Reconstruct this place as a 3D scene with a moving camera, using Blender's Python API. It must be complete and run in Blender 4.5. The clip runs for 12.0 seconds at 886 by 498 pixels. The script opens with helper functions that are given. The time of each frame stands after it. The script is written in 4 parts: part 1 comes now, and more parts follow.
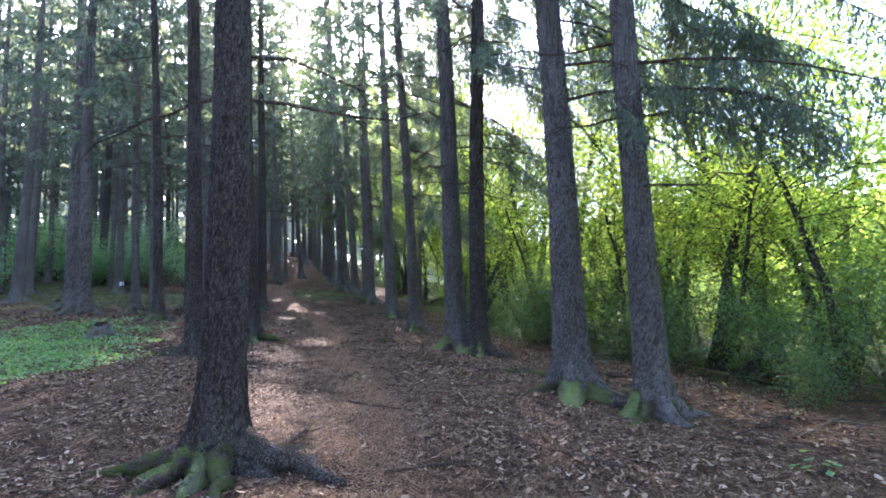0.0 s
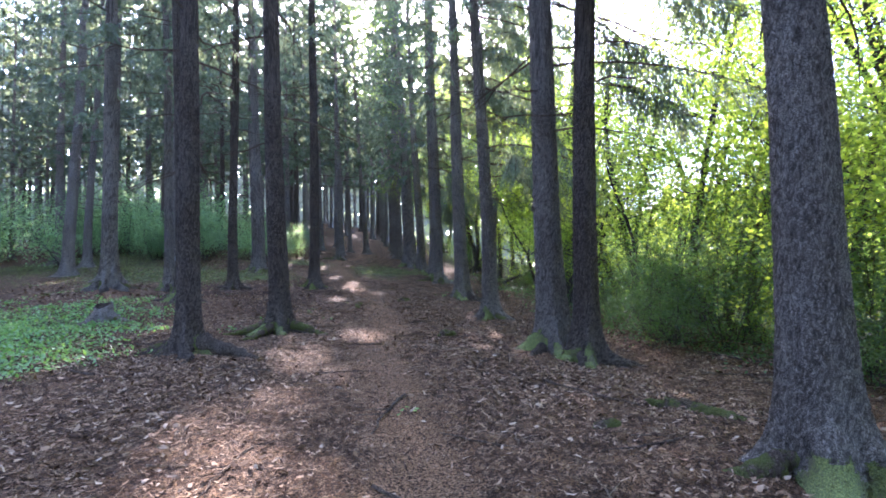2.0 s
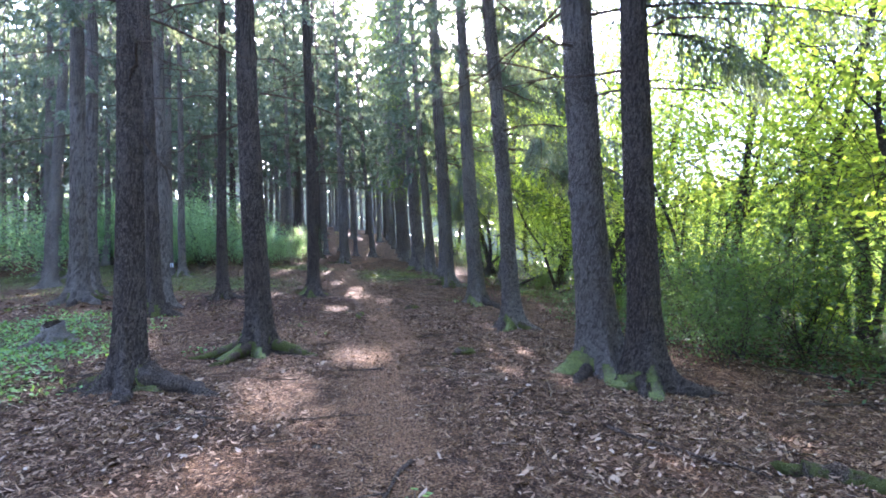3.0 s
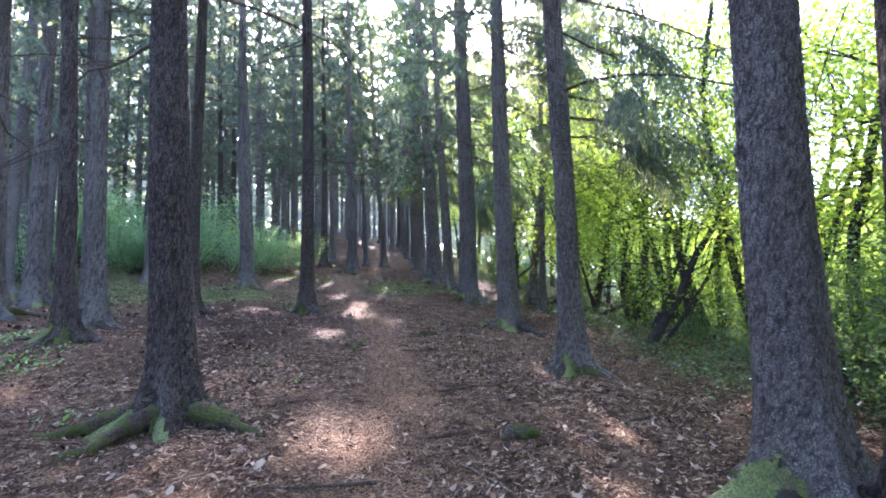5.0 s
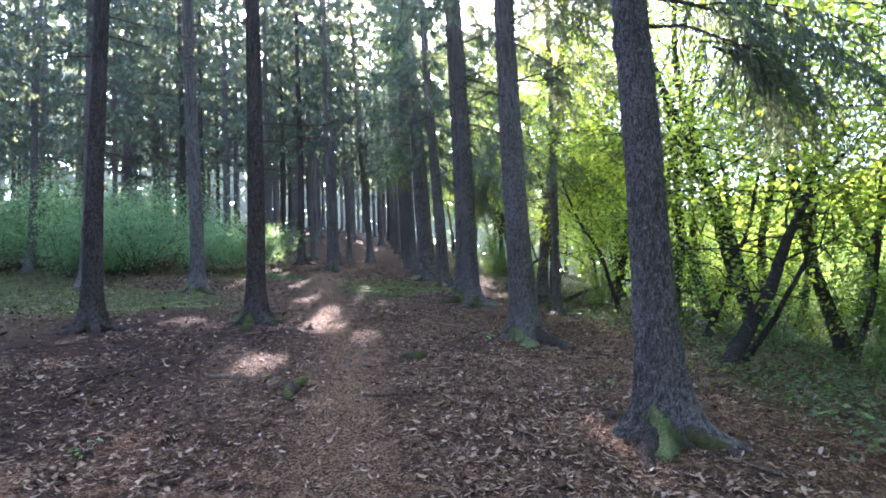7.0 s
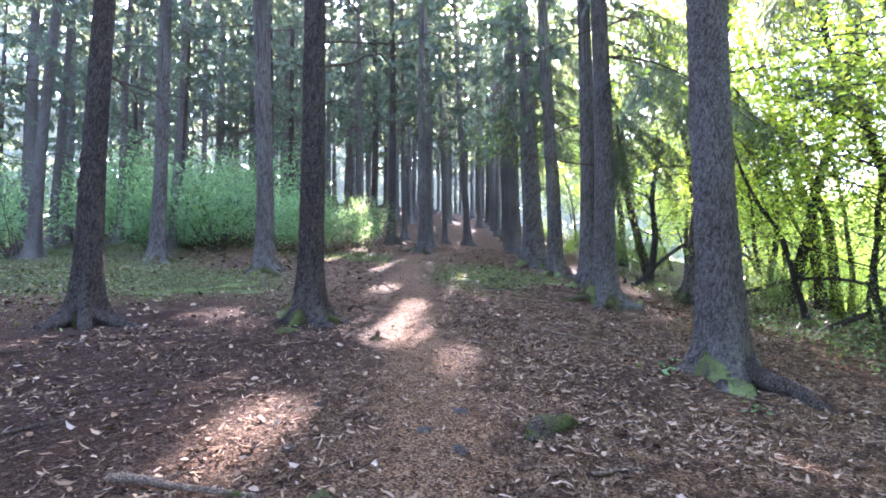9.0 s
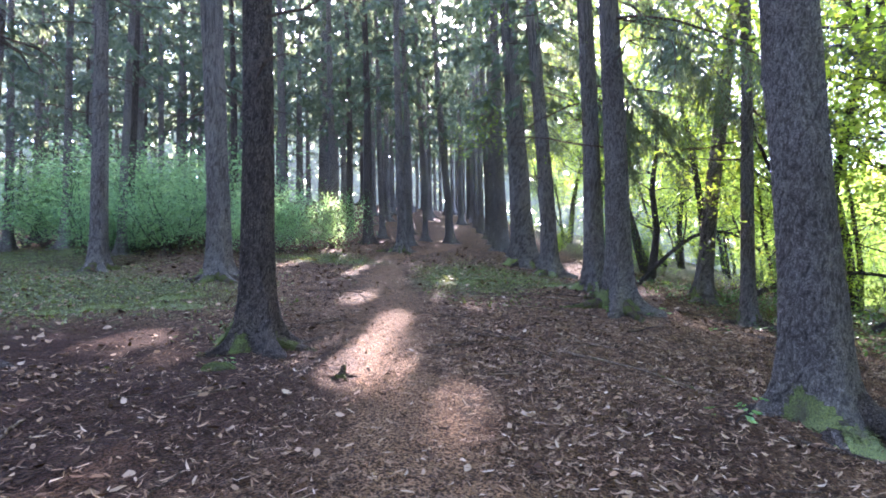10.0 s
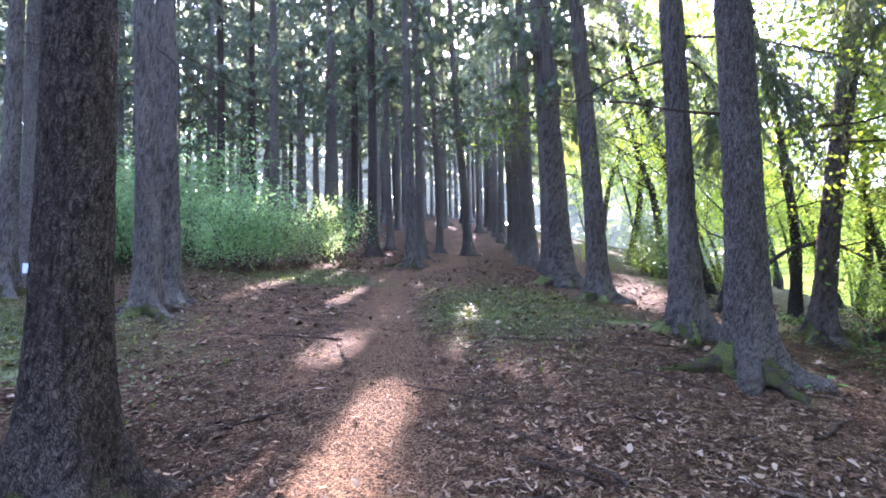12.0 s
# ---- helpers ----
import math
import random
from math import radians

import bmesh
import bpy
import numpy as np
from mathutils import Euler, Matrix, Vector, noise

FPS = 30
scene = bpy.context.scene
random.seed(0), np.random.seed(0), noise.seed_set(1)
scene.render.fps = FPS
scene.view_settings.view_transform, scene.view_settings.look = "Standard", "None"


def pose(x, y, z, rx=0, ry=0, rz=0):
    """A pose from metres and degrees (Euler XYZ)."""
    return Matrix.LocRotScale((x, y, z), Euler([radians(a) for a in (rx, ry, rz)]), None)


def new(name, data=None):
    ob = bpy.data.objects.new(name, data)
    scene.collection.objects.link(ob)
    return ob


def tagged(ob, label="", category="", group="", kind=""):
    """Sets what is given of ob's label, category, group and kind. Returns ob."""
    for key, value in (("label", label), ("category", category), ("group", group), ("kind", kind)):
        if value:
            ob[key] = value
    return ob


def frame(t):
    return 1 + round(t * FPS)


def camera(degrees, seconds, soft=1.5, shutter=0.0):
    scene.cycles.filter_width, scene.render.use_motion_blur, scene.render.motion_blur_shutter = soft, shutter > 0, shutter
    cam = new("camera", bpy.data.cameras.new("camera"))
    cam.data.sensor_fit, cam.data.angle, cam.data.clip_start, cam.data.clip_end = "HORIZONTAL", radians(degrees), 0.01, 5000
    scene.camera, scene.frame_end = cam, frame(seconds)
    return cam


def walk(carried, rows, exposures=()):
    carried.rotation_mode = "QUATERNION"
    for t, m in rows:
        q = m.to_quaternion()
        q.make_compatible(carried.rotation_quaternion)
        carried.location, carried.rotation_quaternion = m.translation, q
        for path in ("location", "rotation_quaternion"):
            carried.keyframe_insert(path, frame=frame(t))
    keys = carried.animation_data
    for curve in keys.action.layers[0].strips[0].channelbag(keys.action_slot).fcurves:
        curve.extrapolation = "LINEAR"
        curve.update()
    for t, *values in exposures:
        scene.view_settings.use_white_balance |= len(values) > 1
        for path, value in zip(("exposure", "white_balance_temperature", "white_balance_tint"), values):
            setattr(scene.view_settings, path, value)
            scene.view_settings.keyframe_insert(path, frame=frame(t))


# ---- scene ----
cam = camera(78.4, 12.0, soft=1.8)
METRES, EYE, TILT, LEAN, TURN = 20.0, 1.35, 0.0, 0.0, 0.0
ROWS = [
    (0.0, 0.0, 0.0, 0.0, 0.26, 5.95, 2.45),
    (0.5, -0.0024, 0.0396, 0.0022, -1.33, 7.35, 2.11),
    (1.0, -0.0029, 0.0836, 0.0029, 0.3, 6.76, 2.7),
    (1.5, -0.0079, 0.1247, 0.0031, 3.04, 6.45, 0.05),
    (2.0, -0.0153, 0.1698, 0.005, 7.71, 3.84, 1.71),
    (2.5, -0.0245, 0.2107, 0.0062, 10.29, 4.08, 0.13),
    (3.0, -0.0305, 0.2556, 0.0088, 8.71, 4.1, 2.83),
    (3.5, -0.042, 0.2932, 0.0116, 10.54, 5.08, 0.87),
    (5.5, -0.0749, 0.4558, 0.0197, 10.07, 5.68, 1.69),
    (6.0, -0.0838, 0.4971, 0.0227, 9.96, 6.32, 2.04),
    (6.5, -0.0882, 0.5367, 0.0239, 9.12, 5.87, 2.73),
    (8.5, -0.1273, 0.6993, 0.0297, 16.68, 2.63, 0.78),
    (9.0, -0.1459, 0.7401, 0.0331, 19.52, 3.53, 0.21),
    (9.5, -0.1614, 0.7771, 0.0365, 19.3, 3.6, 0.95),
    (10.0, -0.177, 0.8171, 0.0399, 17.42, 3.26, 1.42),
    (10.5, -0.1886, 0.8524, 0.0455, 14.83, 3.19, 1.59),
    (11.0, -0.1995, 0.8914, 0.0509, 14.66, 3.48, 1.27),
    (11.5, -0.2123, 0.9267, 0.0552, 16.55, 4.84, 0.13),
    (12.0, -0.2267, 0.9652, 0.0584, 19.0, 4.12, 1.29),
]
walk(cam, [(t, pose(0, 0, EYE, TILT, LEAN, TURN) @ pose(METRES * x, METRES * y, METRES * z, 90 + pitch, roll, yaw)) for t, x, y, z, yaw, pitch, roll in ROWS], exposures=[(0.0, 3.71, 5250.0, 27.0), (0.5, 3.71, 5250.0, 27.0), (1.5, 3.91, 5250.0, 31.0), (2.0, 3.91, 5250.0, 30.0), (3.0, 4.24, 5250.0, 30.0), (3.7, 4.29, 5250.0, 31.0), (5.5, 4.31, 5250.0, 32.0), (6.5, 4.16, 5250.0, 30.0), (8.5, 4.61, 5330.0, 33.0), (9.0, 4.81, 5330.0, 33.0), (9.5, 4.76, 5330.0, 34.0), (10.0, 4.56, 5330.0, 34.0), (10.5, 4.76, 5330.0, 34.0), (11.0, 4.86, 5330.0, 35.0), (11.5, 4.91, 5330.0, 36.0), (12.0, 4.66, 5330.0, 40.0)])

# ---- light ----
SUN_AZ, SUN_EL = 14.0, 30.0          # degrees to the left of +y, and above the horizon
SUN_DIR = Vector((-math.sin(radians(SUN_AZ)) * math.cos(radians(SUN_EL)), math.cos(radians(SUN_AZ)) * math.cos(radians(SUN_EL)), math.sin(radians(SUN_EL))))
world = bpy.data.worlds.new("world")
scene.world = world
world.use_nodes = True
wn = world.node_tree
sky = wn.nodes.new("ShaderNodeTexSky")
sky.sky_type = "NISHITA"
sky.sun_disc = False
sky.sun_elevation = radians(SUN_EL)
sky.sun_rotation = radians(-SUN_AZ)
sky.dust_density = 1.3
wn.links.new(sky.outputs[0], wn.nodes["Background"].inputs[0])
wn.nodes["Background"].inputs[1].default_value = 0.15
sun_data = bpy.data.lights.new("sun", "SUN")
sun_data.energy, sun_data.angle, sun_data.color = 3.9, radians(0.55), (1.0, 0.87, 0.68)
sun = new("sun", sun_data)
sun.rotation_euler = SUN_DIR.to_track_quat("Z", "Y").to_euler()
sun.location = (0, 0, 60)


# ---- materials ----
def node_material(name):
    m = bpy.data.materials.new(name)
    m.use_nodes = True
    return m, m.node_tree.nodes, m.node_tree.links, m.node_tree.nodes["Principled BSDF"]


def noise_node(n, l, scale, detail=4.0, vec=None, rough=0.6):
    t = n.new("ShaderNodeTexNoise")
    t.inputs["Scale"].default_value, t.inputs["Detail"].default_value, t.inputs["Roughness"].default_value = scale, detail, rough
    if vec:
        l.new(vec, t.inputs["Vector"])
    return t.outputs["Fac"]


def ramp(n, l, fac, stops):
    r = n.new("ShaderNodeValToRGB")
    e = r.color_ramp.elements
    while len(e) < len(stops):
        e.new(0.5)
    for el, (p, c) in zip(e, stops):
        el.position, el.color = p, (*c, 1) if len(c) == 3 else c
    l.new(fac, r.inputs["Fac"])
    return r.outputs["Color"]


def mix(n, l, fac, a, b, mode="MIX"):
    m = n.new("ShaderNodeMix")
    m.data_type, m.blend_type = "RGBA", mode
    for sock, v in ((m.inputs["Factor"], fac), (m.inputs["A"], a), (m.inputs["B"], b)):
        if isinstance(v, (int, float)):
            sock.default_value = v
        elif isinstance(v, tuple):
            sock.default_value = (*v, 1)
        else:
            l.new(v, sock)
    return m.outputs["Result"]


def calc(n, l, op, a, b=0.0, clamp=False):
    m = n.new("ShaderNodeMath")
    m.operation, m.use_clamp = op, clamp
    for sock, v in zip(m.inputs, (a, b)):
        if isinstance(v, (int, float)):
            sock.default_value = v
        else:
            l.new(v, sock)
    return m.outputs[0]


def bump(n, l, bsdf, height, strength, distance):
    b = n.new("ShaderNodeBump")
    b.inputs["Strength"].default_value, b.inputs["Distance"].default_value = strength, distance
    l.new(height, b.inputs["Height"])
    l.new(b.outputs[0], bsdf.inputs["Normal"])


def coords(n, l, scale=(1, 1, 1), output="Object"):
    c = n.new("ShaderNodeTexCoord")
    m = n.new("ShaderNodeMapping")
    m.inputs["Scale"].default_value = scale
    l.new(c.outputs[output], m.inputs["Vector"])
    return m.outputs[0]


def bark_material(name, dark, light, lichen, moss=0.0, grain=34, stretch=0.22, deep=0.4, tall_cell=0.62):
    m, n, l, b = node_material(name)
    obj = coords(n, l)
    tall = coords(n, l, (1.0, 1.0, stretch))
    fissure = noise_node(n, l, grain, 7, tall, 0.68)
    warp = n.new("ShaderNodeTexNoise")
    warp.inputs["Scale"].default_value, warp.inputs["Detail"].default_value = 14, 4
    l.new(obj, warp.inputs["Vector"])
    vv = n.new("ShaderNodeVectorMath")
    vv.operation = "MULTIPLY_ADD"
    l.new(warp.outputs["Color"], vv.inputs[0])
    vv.inputs[1].default_value = (0.13, 0.13, 0.13)
    l.new(coords(n, l, (1.25, 1.25, tall_cell)), vv.inputs[2])
    cell = n.new("ShaderNodeTexVoronoi")
    cell.feature = "DISTANCE_TO_EDGE"
    cell.inputs["Scale"].default_value = 46
    l.new(vv.outputs[0], cell.inputs["Vector"])
    crack = calc(n, l, "MULTIPLY", cell.outputs["Distance"], 4.6, True)
    flake = n.new("ShaderNodeTexVoronoi")
    flake.inputs["Scale"].default_value = 46
    l.new(vv.outputs[0], flake.inputs["Vector"])
    tone = ramp(n, l, flake.outputs["Color"], [(0.2, (0, 0, 0)), (0.8, (1, 1, 1))])
    fine = noise_node(n, l, 85, 5, obj)
    big = noise_node(n, l, 2.3, 5, coords(n, l, (1, 1, 0.35)))
    info = n.new("ShaderNodeObjectInfo")
    mid = tuple(0.5 * (a + c) for a, c in zip(dark, light))
    base = ramp(n, l, fissure, [(0.30, tuple(deep * c for c in dark)), (0.40, dark), (0.52, mid), (0.72, light)])
    base = mix(n, l, 0.5, base, mix(n, l, tone, tuple(0.55 * c for c in mid), tuple(1.08 * c for c in light)))
    base = mix(n, l, calc(n, l, "MULTIPLY", calc(n, l, "SUBTRACT", 1.0, crack), 0.9), base, tuple(0.3 * c for c in dark))
    base = mix(n, l, calc(n, l, "MULTIPLY", fine, 0.15), base, light)
    plate = n.new("ShaderNodeAttribute")
    plate.attribute_name = "plate"
    base = mix(n, l, calc(n, l, "MULTIPLY", plate.outputs["Fac"], 0.15), base, light)
    patch = ramp(n, l, big, [(0.42, (0, 0, 0)), (0.68, (1, 1, 1))])
    base = mix(n, l, calc(n, l, "MULTIPLY", calc(n, l, "MULTIPLY", patch, crack), 0.6), base, lichen)
    base = mix(n, l, calc(n, l, "MULTIPLY", info.outputs["Random"], 0.15), base, mid)
    # cracks between plates, painted darker so the colour carries their shade
    groove_shade = n.new("ShaderNodeAttribute")
    groove_shade.attribute_name = "groove_shade"
    cut = calc(n, l, "MULTIPLY", groove_shade.outputs["Fac"], calc(n, l, "ADD", 0.5, fissure), True)
    base = mix(n, l, calc(n, l, "MULTIPLY", cut, 0.65), base, tuple(0.35 * c for c in dark))
    if moss:
        mo = noise_node(n, l, 6, 5, obj)
        mk = ramp(n, l, mo, [(0.62 - 0.25 * moss, (0, 0, 0)), (0.72 - 0.25 * moss, (1, 1, 1))])
        green = mix(n, l, fine, (0.045, 0.05, 0.013), (0.17, 0.175, 0.045))
        base = mix(n, l, mk, base, green)
    l.new(base, b.inputs["Base Color"])
    b.inputs["Roughness"].default_value = 0.95
    b.inputs["Specular IOR Level"].default_value = 0.08
    hgt = calc(n, l, "ADD", calc(n, l, "MULTIPLY", crack, 0.6), calc(n, l, "MULTIPLY", fissure, 1.6))
    hgt = calc(n, l, "ADD", hgt, calc(n, l, "MULTIPLY", fine, 0.3))
    bump(n, l, b, calc(n, l, "ADD", hgt, calc(n, l, "MULTIPLY", tone, 0.7)), 1.0, 0.04)
    return m


def leaf_material(name, colors, trans, gloss=0.45, trans_gain=1.3, blue=0.36):
    m, n, l, b = node_material(name)
    g = n.new("ShaderNodeNewGeometry")
    info = n.new("ShaderNodeObjectInfo")
    c = ramp(n, l, g.outputs["Random Per Island"], colors)
    c = mix(n, l, calc(n, l, "MULTIPLY", info.outputs["Random"], 0.6), c, tuple(0.5 * v for v in colors[0][1]))
    big = noise_node(n, l, 0.9, 2, coords(n, l))
    c = mix(n, l, calc(n, l, "MULTIPLY", big, 0.4), c, colors[-1][1])
    l.new(c, b.inputs["Base Color"])
    b.inputs["Roughness"].default_value = gloss
    b.inputs["Specular IOR Level"].default_value = 0.3
    t = n.new("ShaderNodeBsdfTranslucent")
    tc = mix(n, l, 1.0, c, (trans_gain * 1.08, trans_gain * 1.1, blue * trans_gain), "MULTIPLY")
    l.new(tc, t.inputs["Color"])
    s = n.new("ShaderNodeMixShader")
    s.inputs[0].default_value = trans
    l.new(b.outputs[0], s.inputs[1])
    l.new(t.outputs[0], s.inputs[2])
    l.new(s.outputs[0], n["Material Output"].inputs["Surface"])
    return m


def ground_material():
    m, n, l, b = node_material("forest_floor")
    v = coords(n, l)
    a_path = n.new("ShaderNodeAttribute")
    a_path.attribute_name = "path"
    a_humus = n.new("ShaderNodeAttribute")
    a_humus.attribute_name = "humus"
    a_green = n.new("ShaderNodeAttribute")
    a_green.attribute_name = "green"
    big = noise_node(n, l, 0.55, 5, v)
    mid = noise_node(n, l, 5, 6, v)
    fine = noise_node(n, l, 55, 6, v, 0.7)
    strands = n.new("ShaderNodeTexNoise")
    strands.inputs["Scale"].default_value, strands.inputs["Detail"].default_value, strands.inputs["Distortion"].default_value = 38, 3, 2.5
    l.new(coords(n, l, (1, 0.35, 1)), strands.inputs["Vector"])
    chips = n.new("ShaderNodeTexVoronoi")
    chips.inputs["Scale"].default_value = 30
    l.new(coords(n, l, (1, 0.6, 1)), chips.inputs["Vector"])
    litter = ramp(n, l, mid, [(0.3, (0.022, 0.011, 0.005)), (0.5, (0.095, 0.048, 0.020)), (0.72, (0.26, 0.145, 0.062))])
    litter = mix(n, l, ramp(n, l, chips.outputs["Color"], [(0.55, (0, 0, 0)), (0.95, (0.8, 0.8, 0.8))]), litter, (0.33, 0.21, 0.115))
    soil = ramp(n, l, fine, [(0.3, (0.13, 0.067, 0.029)), (0.55, (0.275, 0.15, 0.066)), (0.8, (0.40, 0.24, 0.12))])
    soil = mix(n, l, ramp(n, l, big, [(0.35, (0, 0, 0)), (0.65, (0.6, 0.6, 0.6))]), soil, (0.30, 0.165, 0.075))
    pm = calc(n, l, "ADD", a_path.outputs["Fac"], calc(n, l, "MULTIPLY", calc(n, l, "SUBTRACT", mid, 0.5), 0.9))
    pm = ramp(n, l, pm, [(0.35, (0, 0, 0)), (0.8, (0.75, 0.75, 0.75))])
    c = mix(n, l, pm, litter, soil)
    c = mix(n, l, calc(n, l, "MULTIPLY", ramp(n, l, strands.outputs["Fac"], [(0.5, (0, 0, 0)), (0.62, (1, 1, 1))]), 0.45), c, (0.30, 0.18, 0.092))
    hm = calc(n, l, "ADD", a_humus.outputs["Fac"], calc(n, l, "MULTIPLY", calc(n, l, "SUBTRACT", mid, 0.5), 1.4))
    c = mix(n, l, ramp(n, l, hm, [(0.35, (0, 0, 0)), (0.75, (0.75, 0.75, 0.75))]), c, (0.042, 0.021, 0.013))
    gm = calc(n, l, "ADD", a_green.outputs["Fac"], calc(n, l, "MULTIPLY", calc(n, l, "SUBTRACT", mid, 0.5), 1.1))
    gm = ramp(n, l, gm, [(0.42, (0, 0, 0)), (0.8, (0.85, 0.85, 0.85))])
    moss = mix(n, l, fine, (0.055, 0.07, 0.02), (0.16, 0.175, 0.05))
    c = mix(n, l, gm, c, moss)
    c = mix(n, l, ramp(n, l, fine, [(0.43, (0.9, 0.9, 0.9)), (0.56, (0, 0, 0))]), c, (0.016, 0.009, 0.006))
    l.new(c, b.inputs["Base Color"])
    b.inputs["Roughness"].default_value = 0.95
    b.inputs["Specular IOR Level"].default_value = 0.06
    h = calc(n, l, "ADD", calc(n, l, "MULTIPLY", mid, 1.0), calc(n, l, "MULTIPLY", fine, 0.7))
    h = calc(n, l, "ADD", h, calc(n, l, "MULTIPLY", strands.outputs["Fac"], 0.6))
    bump(n, l, b, h, 1.0, 0.05)
    return m


def litter_material():
    m, n, l, b = node_material("dry_leaf")
    g = n.new("ShaderNodeNewGeometry")
    c = ramp(n, l, g.outputs["Random Per Island"], [(0.0, (0.014, 0.007, 0.004)), (0.3, (0.06, 0.031, 0.014)), (0.6, (0.22, 0.13, 0.064)), (0.9, (0.32, 0.21, 0.118)), (1.0, (0.39, 0.28, 0.175))])
    c = mix(n, l, calc(n, l, "MULTIPLY", noise_node(n, l, 40, 3, coords(n, l)), 0.4), c, (0.105, 0.057, 0.028))
    l.new(c, b.inputs["Base Color"])
    b.inputs["Roughness"].default_value = 0.92
    b.inputs["Specular IOR Level"].default_value = 0.1
    return m


def moss_material():
    m, n, l, b = node_material("moss")
    v = coords(n, l)
    f = noise_node(n, l, 90, 4, v)
    big = noise_node(n, l, 7, 4, v)
    c = ramp(n, l, f, [(0.3, (0.035, 0.040, 0.010)), (0.52, (0.125, 0.135, 0.028)), (0.75, (0.26, 0.265, 0.06))])
    c = mix(n, l, ramp(n, l, big, [(0.52, (0, 0, 0)), (0.68, (0.7, 0.7, 0.7))]), c, (0.075, 0.055, 0.032))
    l.new(c, b.inputs["Base Color"])
    b.inputs["Roughness"].default_value = 1.0
    bump(n, l, b, calc(n, l, "ADD", f, big), 1.0, 0.02)
    return m


BARK = bark_material("spruce_bark", (0.015, 0.010, 0.007), (0.205, 0.150, 0.103), (0.26, 0.21, 0.155), 0.0, 60, 0.18, 0.6, 0.3)
BARK_GREY = bark_material("grey_spruce_bark", (0.043, 0.032, 0.022), (0.38, 0.305, 0.222), (0.45, 0.38, 0.29), 0.0, 62, 0.3, 0.6, 0.48)
BARK_MOSSY = bark_material("mossy_bark", (0.075, 0.048, 0.031), (0.21, 0.145, 0.097), (0.22, 0.18, 0.135), 0.62)
MOSSY_WOOD = bark_material("mossy_wood", (0.075, 0.048, 0.031), (0.21, 0.145, 0.097), (0.20, 0.17, 0.10), 0.8)
WOOD_DARK = bark_material("broadleaf_bark", (0.045, 0.035, 0.026), (0.13, 0.103, 0.08), (0.19, 0.165, 0.13))
TWIG = bark_material("dead_twig", (0.072, 0.046, 0.029), (0.20, 0.14, 0.09), (0.26, 0.195, 0.13))
CUT_WOOD = bark_material("weathered_wood", (0.22, 0.14, 0.08), (0.42, 0.30, 0.185), (0.42, 0.31, 0.20), 0.1)
STUMP_WOOD = bark_material("grey_stump_wood", (0.16, 0.125, 0.09), (0.38, 0.31, 0.235), (0.40, 0.33, 0.25), 0.12)
STONE = bark_material("grey_stone", (0.12, 0.092, 0.065), (0.22, 0.175, 0.13), (0.25, 0.205, 0.155), 0.1, 20, 1.0)
NEEDLE = leaf_material("spruce_needles", [(0.0, (0.042, 0.053, 0.042)), (0.5, (0.078, 0.092, 0.072)), (1.0, (0.125, 0.138, 0.105))], 0.55, 0.5, 2.5, 0.62)
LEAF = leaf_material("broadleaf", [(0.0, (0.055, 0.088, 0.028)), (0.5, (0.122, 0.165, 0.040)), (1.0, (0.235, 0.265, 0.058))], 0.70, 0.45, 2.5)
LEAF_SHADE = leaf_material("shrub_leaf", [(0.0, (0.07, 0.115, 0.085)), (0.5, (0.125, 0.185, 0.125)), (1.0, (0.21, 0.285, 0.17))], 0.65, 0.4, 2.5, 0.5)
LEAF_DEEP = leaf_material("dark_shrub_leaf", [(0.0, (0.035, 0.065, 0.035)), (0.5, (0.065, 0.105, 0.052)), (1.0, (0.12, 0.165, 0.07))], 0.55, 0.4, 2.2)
OLIVE = leaf_material("mossy_grass", [(0.0, (0.06, 0.075, 0.03)), (0.6, (0.12, 0.13, 0.05)), (1.0, (0.20, 0.20, 0.075))], 0.4, 0.6, 1.4)
GRASS = leaf_material("ground_cover", [(0.0, (0.07, 0.14, 0.055)), (0.6, (0.13, 0.23, 0.085)), (1.0, (0.21, 0.31, 0.09))], 0.45, 0.5, 1.7)
FLOOR = ground_material()
DRY = litter_material()
MOSS = moss_material()


# ---- plan: where the trees stand ----
# x, y, radius at breast height, lean along x and y per metre, rise of the ground at the foot
ROW_NEAR = [
    (-1.78, 4.27, 0.165, 0.030, 0.013, 0.00),
    (1.64, 7.35, 0.215, -0.002, 0.008, 0.09),
    (2.43, 6.70, 0.190, 0.005, -0.02, -0.12),
    (0.65, 11.60, 0.185, 0.045, -0.016, -0.05),
    (0.24, 12.10, 0.225, -0.005, -0.003, 0.06),
    (-0.92, 16.11, 0.163, -0.017, -0.012, -0.01),
    (-2.07, 21.24, 0.228, -0.007, -0.005, -0.13),
    (-3.46, 25.37, 0.19, 0.000, -0.012, 0.02),
]
LEFT_NEAR = [
    (-4.70, 10.25, 0.148, -0.025, 0.028, -0.02),
    (-4.41, 12.45, 0.172, -0.016, 0.000, -0.02),
    (-7.14, 21.24, 0.176, 0.010, -0.012, -0.11),
    (-9.22, 19.60, 0.148, 0.005, 0.017, -0.06),
]
